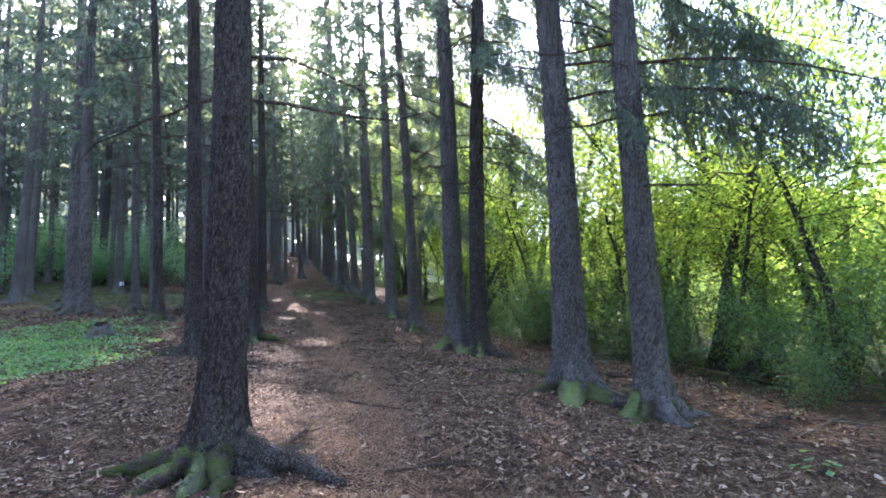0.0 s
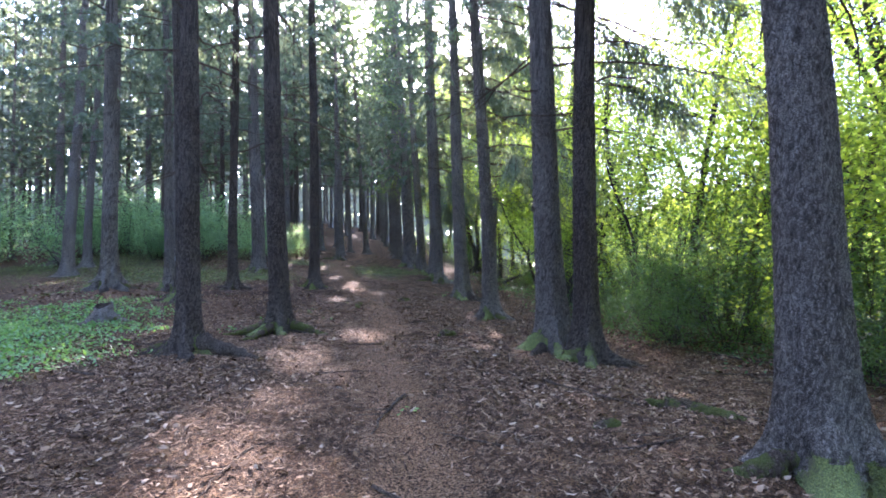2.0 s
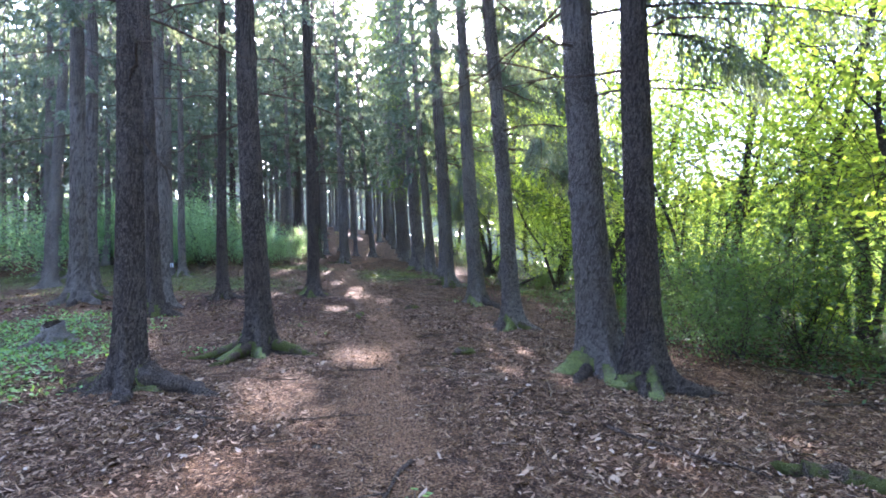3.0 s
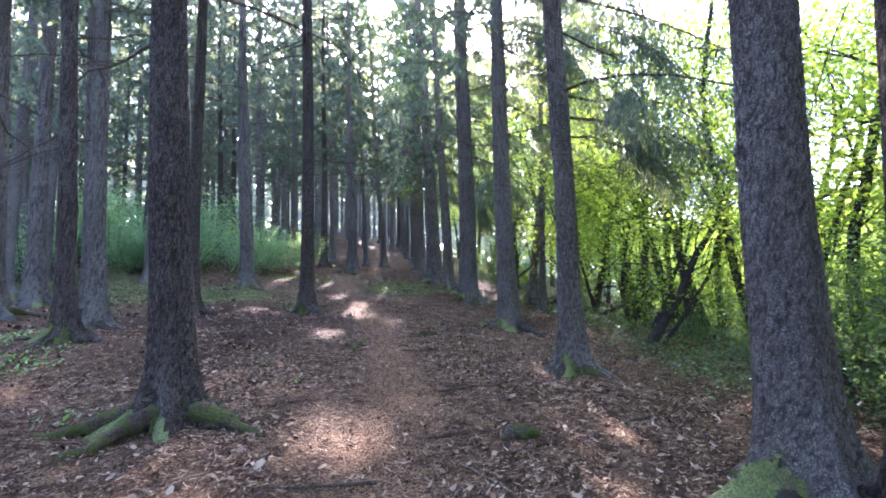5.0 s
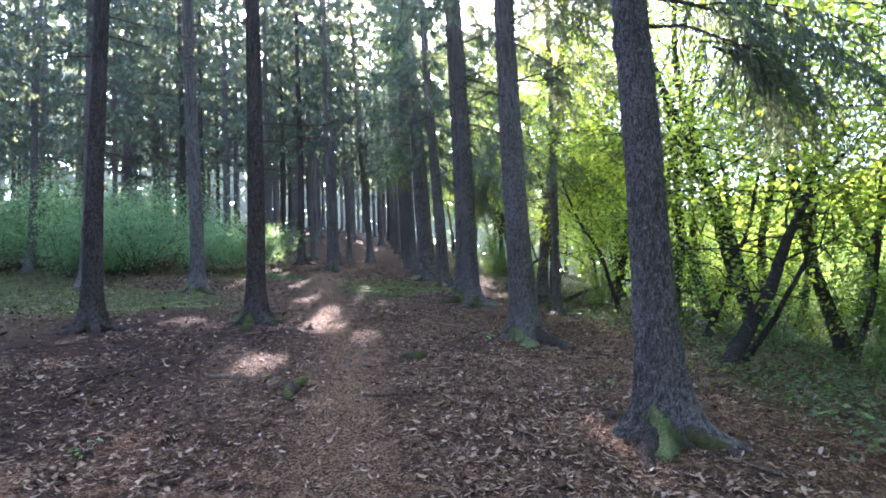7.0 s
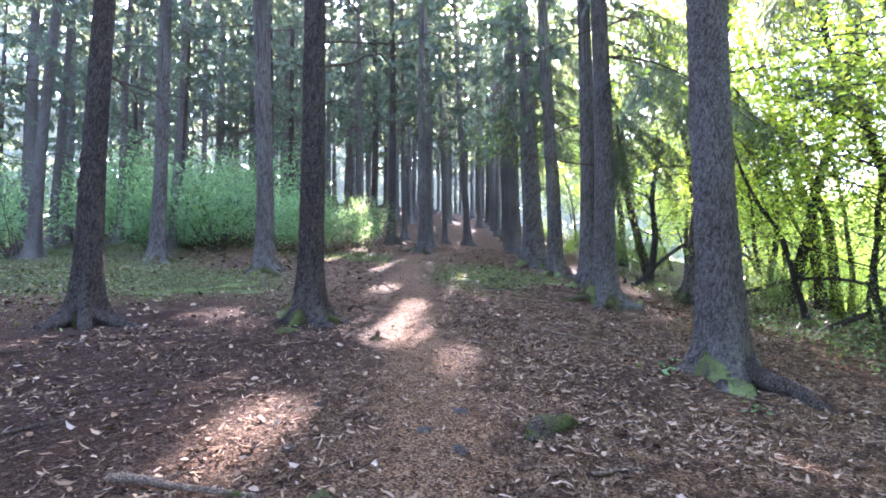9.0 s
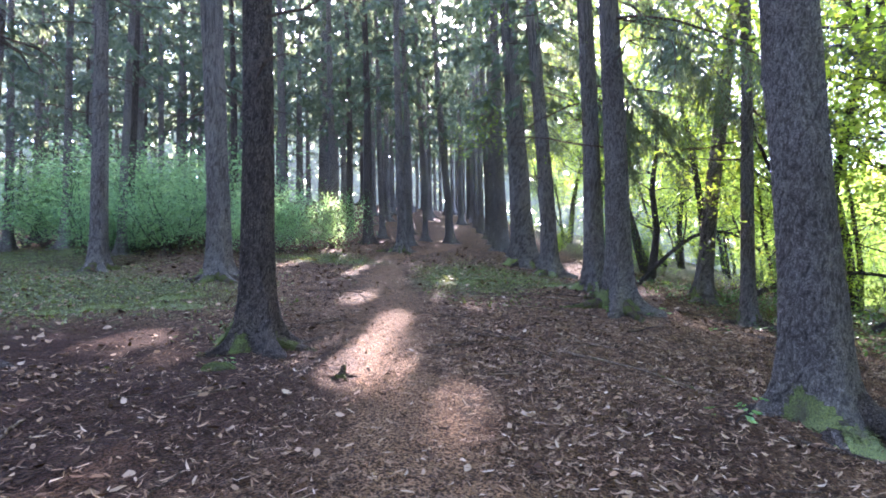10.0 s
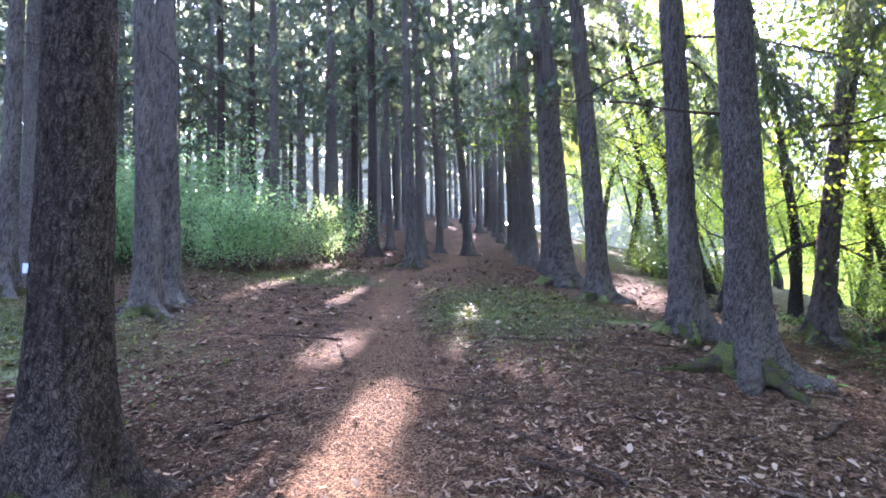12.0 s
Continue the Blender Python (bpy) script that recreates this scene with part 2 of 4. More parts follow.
ROW_FAR = [
    (-3.86, 26.89, 0.179, -0.006, 0.026, 0.18),
    (-5.17, 31.32, 0.225, -0.032, 0.009, -0.05),
    (-6.23, 33.95, 0.36, -0.04, -0.006, -0.12),
    (-6.75, 35.5, 0.22, -0.02, 0.0, 0.0),
    (-7.64, 37.29, 0.256, -0.009, -0.002, 0.01),
    (-8.5, 40.1, 0.21, -0.01, 0.0, 0.0),
    (-9.35, 42.78, 0.206, -0.010, -0.002, 0.00),
    (-10.55, 46.08, 0.177, 0.007, 0.002, 0.00),
    (-11.6, 49.5, 0.19, 0.0, 0.0, 0.0),
    (-12.7, 53.0, 0.19, 0.0, 0.0, 0.0),
]
MID_FAR = [
    (-10.42, 33.63, 0.169, 0.0, 0.0, -0.02),
    (-10.19, 38.74, 0.186, -0.05, -0.007, -0.03),
    (-11.26, 38.60, 0.133, -0.02, -0.007, 0.0),
    (-12.61, 35.65, 0.19, 0.002, 0.001, -0.03),
    (-12.95, 37.89, 0.143, -0.017, -0.008, 0.0),
    (-10.93, 35.89, 0.135, -0.018, -0.007, 0.0),
]
LEFT_MID = [
    (-8.66, 16.28, 0.165, -0.010, -0.008, 0.02),
    (-11.81, 26.37, 0.220, -0.034, 0.02, -0.13),
    (-16.29, 27.12, 0.225, 0.032, -0.021, -0.20),
    (-10.88, 16.32, 0.215, 0.030, -0.03, 0.28),
    (-7.74, 14.74, 0.14, -0.020, -0.013, 0.18),
    (-11.03, 25.25, 0.20, -0.024, -0.011, 0.0),
    (-9.84, 17.35, 0.134, -0.014, -0.011, 0.0),
    (-14.58, 25.64, 0.17, 0.0, 0.0, 0.0),
    (-13.47, 19.62, 0.235, 0.003, 0.003, 0.0),
]
EDGE = [
    (-1.69, 29.56, 0.165, 0.14, -0.03, 0.0),
    (-1.28, 27.25, 0.115, 0.03, -0.02, -0.20),
]
LEFT_FAR = [
    (-23.21, 27.94, 0.22, 0.03, -0.02, 0.0),
    (-17.76, 22.57, 0.25, 0.033, 0.026, 0.0),
    (-19.50, 30.87, 0.25, 0.023, 0.015, 0.0),
    (-22.85, 31.25, 0.184, 0.012, 0.013, 0.0),
    (-18.09, 29.42, 0.150, 0.019, 0.025, -0.04),
    (-19.89, 25.98, 0.206, 0.023, 0.033, 0.0),
    (-24.17, 29.45, 0.187, 0.027, 0.030, 0.0),
]
KNOWN = ROW_NEAR + LEFT_NEAR + ROW_FAR + MID_FAR + LEFT_MID + LEFT_FAR + EDGE
PATH_LINE = [(0.4, -12), (0.1, 0), (-1.0, 6.9), (-2.3, 11), (-2.85, 13.9), (-4.0, 17.7), (-5.0, 20), (-5.8, 21.6), (-6.6, 23.8), (-7.5, 25.6), (-8.9, 28.8), (-10.0, 31.6), (-9.6, 36), (-11.3, 42), (-13.6, 50), (-20, 75)]


def vnoise(x, y, scale, seed):
    """Smooth value noise from -1 to 1 on arrays."""
    x, y = np.asarray(x, float) / scale + 1000.3, np.asarray(y, float) / scale + 1000.7
    ix, iy = np.floor(x).astype(int), np.floor(y).astype(int)
    fx, fy = x - ix, y - iy
    fx, fy = fx * fx * (3 - 2 * fx), fy * fy * (3 - 2 * fy)

    def h(a, b):
        v = np.sin(a * 127.1 + b * 311.7 + seed * 74.7) * 43758.5453
        return 2 * (v - np.floor(v)) - 1
    return (h(ix, iy) * (1 - fx) + h(ix + 1, iy) * fx) * (1 - fy) + (h(ix, iy + 1) * (1 - fx) + h(ix + 1, iy + 1) * fx) * fy


def path_distance(x, y):
    x, y = np.asarray(x, float), np.asarray(y, float)
    best = np.full(np.broadcast(x, y).shape, 1e9)
    for (ax, ay), (bx, by) in zip(PATH_LINE, PATH_LINE[1:]):
        dx, dy = bx - ax, by - ay
        s = np.clip(((x - ax) * dx + (y - ay) * dy) / (dx * dx + dy * dy), 0, 1)
        best = np.minimum(best, np.hypot(x - ax - s * dx, y - ay - s * dy))
    return best


def ground_z(x, y):
    x, y = np.asarray(x, float), np.asarray(y, float)
    cy = np.clip(y, -15, 60)
    # keep the near range exact, ease off far out
    cx = np.where(np.abs(x) < 6, x, np.where(x > 0, 6 + 8 * np.tanh((x - 6) / 8), np.where(x > -24, x, -24 + 16 * np.tanh((x + 24) / 16))))
    z = -0.0009 - 0.0368 * cx + 0.0265 * cy - 0.0756 * cx * cx / 20 - 0.0946 * cx * cy / 20 + 0.0116 * cy * cy / 20
    for tx, ty, r, lx, ly, up in KNOWN:
        if abs(up) > 0.005:
            z = z + up * np.exp(-((x - tx) ** 2 + (y - ty) ** 2) / (2 * 1.0 ** 2))
    return z


def relief(x, y):
    p = np.exp(-(path_distance(x, y) / 0.7) ** 2)
    return (1 - 0.75 * p) * (0.035 * vnoise(x, y, 0.9, 1) + 0.02 * vnoise(x, y, 0.33, 2) + 0.009 * vnoise(x, y, 0.14, 3)) - 0.03 * p + 0.006 * p * vnoise(x, y, 0.2, 5)


def top_z(x, y):
    return float(ground_z(x, y) + relief(x, y))


# ---- mesh helpers ----
def mesh_from(name, verts, faces, materials, smooth=True, mat_index=None):
    me = bpy.data.meshes.new(name)
    me.from_pydata(np.asarray(verts, float).tolist() if isinstance(verts, np.ndarray) else verts, [], faces.tolist() if isinstance(faces, np.ndarray) else faces)
    for m in materials if isinstance(materials, (list, tuple)) else [materials]:
        me.materials.append(m)
    if smooth:
        me.polygons.foreach_set("use_smooth", np.ones(len(me.polygons), bool))
    if mat_index is not None:
        me.polygons.foreach_set("material_index", np.asarray(mat_index, np.int32))
    me.update()
    return me


def part(name, mesh, parent, m=None, label=""):
    ob = new(name, mesh)
    ob.parent = parent
    if m is not None:
        ob.matrix_basis = m
    return tagged(ob, label) if label else ob


class Build:
    """Gathers vertices and faces of one mesh."""

    def __init__(self):
        self.v, self.f, self.n = [], [], 0
        self.mi = []

    def add(self, verts, faces, mi=0):
        verts, faces = np.asarray(verts, float), np.asarray(faces, int)
        self.v.append(verts)
        self.f += (faces + self.n).tolist()
        self.mi += [mi] * len(faces)
        self.n += len(verts)

    def tube(self, pts, radii, seg=6, mi=0, cap=True):
        pts = np.asarray(pts, float)
        k = len(pts)
        tang = np.gradient(pts, axis=0)
        tang /= np.linalg.norm(tang, axis=1)[:, None] + 1e-9
        ref = np.array([0.0, 0.0, 1.0]) if abs(tang[0, 2]) < 0.8 else np.array([1.0, 0.0, 0.0])
        a = np.cross(tang, ref)
        a /= np.linalg.norm(a, axis=1)[:, None] + 1e-9
        b = np.cross(tang, a)
        th = np.linspace(0, 2 * np.pi, seg, endpoint=False)
        ring = pts[:, None] + np.asarray(radii)[:, None, None] * (a[:, None] * np.cos(th)[None, :, None] + b[:, None] * np.sin(th)[None, :, None])
        i, j = np.meshgrid(np.arange(k - 1), np.arange(seg), indexing="ij")
        q = np.stack([i * seg + j, i * seg + (j + 1) % seg, (i + 1) * seg + (j + 1) % seg, (i + 1) * seg + j], -1).reshape(-1, 4)
        self.add(ring.reshape(-1, 3), q, mi)
        if cap:
            self.f.append([self.n - seg + s for s in range(seg)])
            self.mi.append(mi)

    def blades(self, centre, axis, side, length, width, mi=0):
        """Diamond leaves: arrays of centres, unit axes and unit sides."""
        k = len(centre)
        length, width = np.broadcast_to(length, k)[:, None], np.broadcast_to(width, k)[:, None]
        v = np.stack([centre - axis * length / 2, centre + side * width / 2 - axis * length * 0.05, centre + axis * length / 2, centre - side * width / 2 - axis * length * 0.05], 1).reshape(-1, 3)
        self.add(v, np.arange(4 * k).reshape(-1, 4), mi)

    def mesh(self, name, materials, smooth=True):
        return mesh_from(name, np.concatenate(self.v), self.f, materials, smooth, self.mi)


def unit(a):
    return a / (np.linalg.norm(a, axis=-1, keepdims=True) + 1e-9)


# ---- spruce ----
def trunk_mesh(rng, r, height, lean, near, mat=None, mossy=(), patches=None):
    seg = 84 if near == 2 else 44 if near else 16
    if near == 1:
        zs = np.concatenate([np.arange(-0.25, 0.8, 0.06), np.arange(0.8, 5.0, 0.085), np.arange(5.0, 10, 0.4), np.linspace(10, height, 6)])
    elif near:
        zs = np.concatenate([np.arange(-0.25, 0.8, 0.026), np.arange(0.8, 4.2, 0.034), np.arange(4.2, 9, 0.16), np.linspace(9, height, 8)])
    else:
        zs = np.concatenate([[-0.25, -0.1, 0, 0.1, 0.22, 0.36, 0.55, 0.8, 1.2, 1.8], np.linspace(2.6, height, 14)])
    th = np.linspace(0, 2 * np.pi, seg, endpoint=False)
    Z, TH = np.meshgrid(zs, th, indexing="ij")
    zc = np.maximum(Z, 0)
    taper = np.clip(1.06 - 0.040 * zc, 0.06, None) if height < 26 else np.clip(1.06 - 0.036 * zc, 0.06, None)
    k = rng.integers(4, 7)
    lobes = 0.5 + 0.5 * np.cos(k * TH + rng.uniform(0, 6.28) + 0.9 * np.sin(TH + rng.uniform(0, 6)))
    R = r * (taper - 0.06 + np.exp(-zc / 0.20) * (0.25 + 0.95 * lobes ** 1.6) + np.exp(-zc / 0.07) * 1.0 * lobes ** 4 + 0.42 * np.exp(-zc / 0.6) * (0.35 + 0.65 * lobes))
    R *= 1 + 0.035 * vnoise(TH * 1.3 + 9, Z, 0.8, rng.integers(99)) + 0.03 * vnoise(Z, Z * 0, 1.1, rng.integers(99))
    if near:
        # plates of scaly bark, parted by cracks
        nth, cz = max(18, int(2 * np.pi * r / (0.042 if near == 2 else 0.06))), 0.095 if near == 2 else 0.15
        u, v = TH / (2 * np.pi) * nth + 0.35 * vnoise(TH * 3, Z, 0.12, 7), Z / cz + 0.35 * vnoise(TH * 3 + 5, Z, 0.12, 8)
        iu, iv = np.floor(u).astype(int), np.floor(v).astype(int)
        f1, f2, tone = np.full(u.shape, 9.0), np.full(u.shape, 9.0), np.zeros(u.shape)
        sd = rng.uniform(0, 50)
        for du in (-1, 0, 1):
            for dv in (-1, 0, 1):
                a, b = iu + du, iv + dv
                am = a % nth
                h1 = np.modf(np.abs(np.sin(am * 12.9898 + b * 78.233 + sd) * 43758.5453))[0]
                h2 = np.modf(np.abs(np.sin(am * 39.346 + b * 11.135 + sd) * 24634.6345))[0]
                d = np.hypot(u - a - h1, v - b - h2)
                swap = d < f1
                f2 = np.where(swap, f1, np.minimum(f2, d))
                tone = np.where(swap, h1, tone)
                f1 = np.where(swap, d, f1)
        fade = np.where(Z < 9, 1.0, 0.3)
        R += fade * (np.clip((f2 - f1) * 0.03, 0, 0.009) + 0.003 * tone - 0.008)
        # old branch collars
        for _ in range(9):
            z0, t0 = rng.uniform(1.5, 6), rng.uniform(0, 6.28)
            dth = np.angle(np.exp(1j * (TH - t0)))
            R += 0.025 * np.exp(-((Z - z0) / 0.05) ** 2 - (dth * r / 0.06) ** 2)
    bx, by = 0.03 * np.sin(Z * 0.5 + rng.uniform(0, 6)) * np.clip(zc / 2, 0, 1), 0.03 * np.sin(Z * 0.45 + rng.uniform(0, 6)) * np.clip(zc / 2, 0, 1)
    X, Y = R * np.cos(TH) + lean[0] * zc + bx, R * np.sin(TH) + lean[1] * zc + by
    groove_shade = np.clip(1.1 - (f2 - f1) * 6.5, 0, 1) if near else np.zeros(Z.shape)
    rows = len(zs)
    i, j = np.meshgrid(np.arange(rows - 1), np.arange(seg), indexing="ij")
    q = np.stack([i * seg + j, i * seg + (j + 1) % seg, (i + 1) * seg + (j + 1) % seg, (i + 1) * seg + j], -1).reshape(-1, 4).tolist()
    q.append([(rows - 1) * seg + s for s in range(seg)])
    me = mesh_from("trunk", np.stack([X, Y, Z], -1).reshape(-1, 3), q, mat or BARK_GREY)
    for az, half, top in mossy:
        # a cushion of moss on one side of the foot
        turn = np.angle(np.exp(1j * (TH - radians(az))))
        px, py = np.cos(TH) * 3.1 + Z * 1.7, np.sin(TH) * 3.1 + Z * 4.3
        ragged = vnoise(0.8 * px + 0.6 * py, 0.8 * py - 0.6 * px, 0.9, 61) + 0.6 * vnoise(0.5 * px - 0.87 * py, 0.5 * py + 0.87 * px, 0.35, 62) + 0.4 * vnoise(px, py, 0.15, 66)
        inside = (1.1 - (turn / radians(half)) ** 2 - (zc / top) ** 1.6 + 0.45 * ragged > 0.2) & (Z > -0.12)
        idx = np.flatnonzero(inside.reshape(-1))
        if len(idx) < 12:
            continue
        lift = (0.010 + 0.012 * (1 + vnoise(TH * 9, Z * 9, 0.35, 63)))
        P = np.stack([X + lift * np.cos(TH), Y + lift * np.sin(TH), Z + 0.3 * lift], -1).reshape(-1, 3)
        ok = inside.reshape(-1)
        faces = [f for f in q[:-1] if ok[f[0]] and ok[f[1]] and ok[f[2]] and ok[f[3]]]
        used = sorted({k_ for f in faces for k_ in f})
        back = {a_: b_ for b_, a_ in enumerate(used)}
        if faces:
            tuft_ = Build()
            tuft_.add(P[used], [[back[k_] for k_ in f] for f in faces])
            at_ = P[used][rng.integers(len(used), size=900)] + rng.normal(0, 0.008, (900, 3))
            up_ = unit(np.column_stack([at_[:, :2], np.full(900, 0.12)]) + rng.normal(0, 0.12, (900, 3)))
            tuft_.blades(at_, up_, unit(np.cross(up_, rng.normal(0, 1, (900, 3)))), rng.uniform(0.02, 0.05, 900), 0.006)
            patches.append(tuft_.mesh("moss_patch", MOSS))
    if near:
        me.attributes.new("groove_shade", "FLOAT", "POINT").data.foreach_set("value", groove_shade.reshape(-1).astype(np.float32))
        me.attributes.new("plate", "FLOAT", "POINT").data.foreach_set("value", tone.reshape(-1).astype(np.float32))
    return me


def bough(bd, rng, z, az, length, droop, twigs, per, width, at=(0, 0), hang=0.45, close=True):
    """One spruce bough with hanging twigs."""
    s = np.linspace(0, 1, 6 if close else 4)
    out = np.array([math.cos(az), math.sin(az), 0.0])
    side = np.array([-out[1], out[0], 0.0])
    base = np.array([at[0], at[1], z])
    bend = rng.uniform(-0.25, 0.25)
    pts = base + np.outer(s * length, out) + np.outer(bend * s * s * length, side) + np.outer(length * (0.12 * s - droop * s * s), [0, 0, 1])
    bd.tube(pts, 0.019 * (length / 3) * (1 - 0.85 * s) + 0.003, 4 if close else 3, 0, False)
    t = rng.uniform(0.18, 1.0, twigs)
    root = np.stack([np.interp(t, s, pts[:, k]) for k in range(3)], -1)
    sgn = rng.choice([-1, 1], twigs)[:, None]
    d = unit(out * rng.uniform(0.0, 0.6, (twigs, 1)) + sgn * side * rng.uniform(0.2, 0.9, (twigs, 1)) + np.array([0, 0, -1]) * rng.uniform(0.5, 1.3, (twigs, 1)) * hang * 2)
    ln = rng.uniform(0.35, 1.0, twigs) * hang * (1.25 - 0.6 * t)
    f = (np.arange(per) + 0.5) / per
    c = root[:, None] + d[:, None] * (f[None, :, None] * ln[:, None, None]) + rng.normal(0, 0.02, (twigs, per, 3))
    ax = unit(d[:, None] + rng.normal(0, 0.33, (twigs, per, 3)))
    sd = unit(np.cross(ax, rng.normal(0, 1, (twigs, per, 3))))
    n = twigs * per
    bd.blades(c.reshape(-1, 3), ax.reshape(-1, 3), sd.reshape(-1, 3), np.repeat(ln / per * 1.9, per), width * rng.uniform(0.7, 1.4, n), 1)


# places on the ground that sunbeams reach through gaps in the canopy: x, y, half width of the beam
BEAMS = [(-1.62, 6.05, 0.42), (-2.15, 6.5, 0.36), (-3.0, 12.7, 0.3), (-3.2, 10.4, 0.3), (-5.75, 21.0, 0.36), (-5.2, 17.35, 0.32), (-4.57, 19.95, 0.24), (-6.1, 21.8, 0.45), (-6.3, 22.7, 0.36), (-7.6, 24.4, 0.28), (-5.5, 24.7, 0.26), (-6.9, 27.4, 0.2), (-11.9, 30.2, 0.9)]


def beams_near(x, y):
    """Those beams that pass through the crown of a tree at x, y."""
    out = []
    for bx, by, half in BEAMS:
        s = (x - bx) * -math.sin(radians(SUN_AZ)) + (y - by) * math.cos(radians(SUN_AZ))
        off = abs((x - bx) * math.cos(radians(SUN_AZ)) + (y - by) * math.sin(radians(SUN_AZ)))
        if 4 < s < 46 and off < 3.4:
            out.append((np.array([bx, by, float(ground_z(bx, by))]), half))
    return out


def crown_mesh(seed, height, z0, boughs, twigs, per, width, reach, close=True, clear=(), origin=None):
    rng = np.random.default_rng(seed)
    bd = Build()
    for i in range(boughs):
        f = ((i + rng.uniform(0, 1)) / boughs) ** 0.9
        z = z0 + (height - 0.6 - z0) * f
        low = min(1.0, 0.45 + 4 * f)
        ln = (reach * (1 - f) ** 0.75 * low + 0.35) * rng.uniform(0.7, 1.15)
        bough(bd, rng, z, i * 2.39996 + rng.uniform(-0.4, 0.4), ln, 0.32 * (1 - f) - 0.05, max(4, int(twigs * (0.35 + ln / reach))), per, width, hang=0.5, close=close)
    if clear:
        # leave out faces that block a beam, so sun reaches its chosen patch
        v = np.concatenate(bd.v) + origin
        open_air = np.zeros(len(v), bool)
        d = np.array(SUN_DIR)
        for foot, half in clear:
            w = v - foot
            off = np.linalg.norm(w - np.outer(w @ d, d), axis=1)
            open_air |= off < half
        keep = [k for k, f in enumerate(bd.f) if not open_air[f].any()]
        bd.f, bd.mi = [bd.f[k] for k in keep], [bd.mi[k] for k in keep]
    return bd.mesh("crown", [TWIG, NEEDLE])


def dead_branch_mesh(seed):
    rng = np.random.default_rng(seed)
    bd = Build()
    ln = rng.uniform(0.7, 1.9)
    s = np.linspace(0, 1, 7)
    y = np.cumsum(rng.normal(0, 0.05, 7)) * ln * s
    z = np.cumsum(rng.normal(-0.02, 0.05, 7)) * ln * s
    pts = np.stack([s * ln, y, z], -1)
    bd.tube(pts, 0.016 * (1 - 0.8 * s) + 0.002, 5)
    for _ in range(rng.integers(5, 10)):
        t = rng.uniform(0.2, 0.95)
        p0 = np.array([np.interp(t, s, pts[:, k]) for k in range(3)])
        d = unit(np.array([0.6, rng.choice([-1, 1]) * rng.uniform(0.4, 1), rng.normal(-0.15, 0.3)]))
        l2 = rng.uniform(0.15, 0.5)
        q = np.linspace(0, 1, 4)[:, None]
        bd.tube(p0 + q * d * l2 + q ** 2 * np.array([0, 0, -0.12]) * l2, 0.005 * (1 - 0.7 * q[:, 0]) + 0.001, 3)
    return bd.mesh("dead_branch", TWIG)


def root_mesh(seed, length, thick, mat):
    """A surface root that leaves the foot along +x and dives into the soil."""
    rng = np.random.default_rng(seed)
    bd = Build()
    s = np.linspace(0, 1, 12)
    y = 0.22 * length * np.sin(s * 2.4 + rng.uniform(-1, 1)) * s + 0.02 * rng.normal(0, 1, 12)
    z = thick * 1.3 * (1 - s) ** 1.5 - thick * 0.35 * s - 0.015
    bd.tube(np.stack([s * length, y, z], -1), thick * (1.0 - 0.72 * s) * (1 + 0.12 * rng.normal(0, 1, 12)), 10)
    v = np.concatenate(bd.v)
    v[:, 2] += 0.012 * vnoise(v[:, 0], v[:, 1], 0.07, seed)
    bd.v = [v]
    return bd.mesh("root", mat)


CROWN_NEAR = [crown_mesh(11 + k, 23.5 + k, 6.3 + 0.6 * k, 62, 46, 5, 0.046, 2.9) for k in range(3)]
CROWN_FAR = [crown_mesh(31 + k, 22 + k, 3.6 + 0.9 * k, 50, 17, 3, 0.15, 2.4, False) for k in range(4)]
CROWN_MID = [crown_mesh(81 + k, 22.5 + k, 5.4 + 0.8 * k, 52, 34, 4, 0.07, 2.5, False) for k in range(3)]
DENSE = [(61 + k, 23.5 + k, 4.4 + 0.8 * k, 52, 20, 3, 0.15, 2.65, False) for k in range(3)]
CROWN_DENSE = [crown_mesh(*a) for a in DENSE]


def crown_for(x, y, z, rng, near):
    """A crown mesh for a tree at that place, with the beams cut out where they pass."""
    k = int(rng.integers(3))
    clear = beams_near(x, y)
    if near:
        a = (11 + k, 23.5 + k, 6.3 + 0.6 * k, 62, 46, 5, 0.046, 2.9, True)
        return crown_mesh(*a, clear, np.array([x, y, z])) if clear else CROWN_NEAR[k]
    if y > 31:
        return crown_mesh(*DENSE[k], clear, np.array([x, y, z])) if clear else CROWN_DENSE[k]
    if clear and x > -20:
        return crown_mesh(81 + k, 22.5 + k, 5.4 + 0.8 * k, 52, 34, 4, 0.07, 2.5, False, clear, np.array([x, y, z]))
    return CROWN_MID[k] if y < 31 and x > -20 else CROWN_FAR[k + int(rng.integers(2))]

DEAD = [dead_branch_mesh(50 + k) for k in range(6)]
ROOTS = [root_mesh(70 + k, (0.5, 0.7, 0.6, 0.8, 0.5, 0.65)[k], (0.085, 0.10, 0.09, 0.09, 0.10, 0.08)[k], BARK_MOSSY if k % 3 == 0 else BARK) for k in range(6)]
LONG_ROOTS = [root_mesh(76, 0.95, 0.13, BARK), root_mesh(77, 0.8, 0.105, MOSSY_WOOD)]
FAR_TRUNKS = [trunk_mesh(np.random.default_rng(90 + k), 0.18, 23.0, (0, 0), False, BARK if k == 1 else None) for k in range(4)]


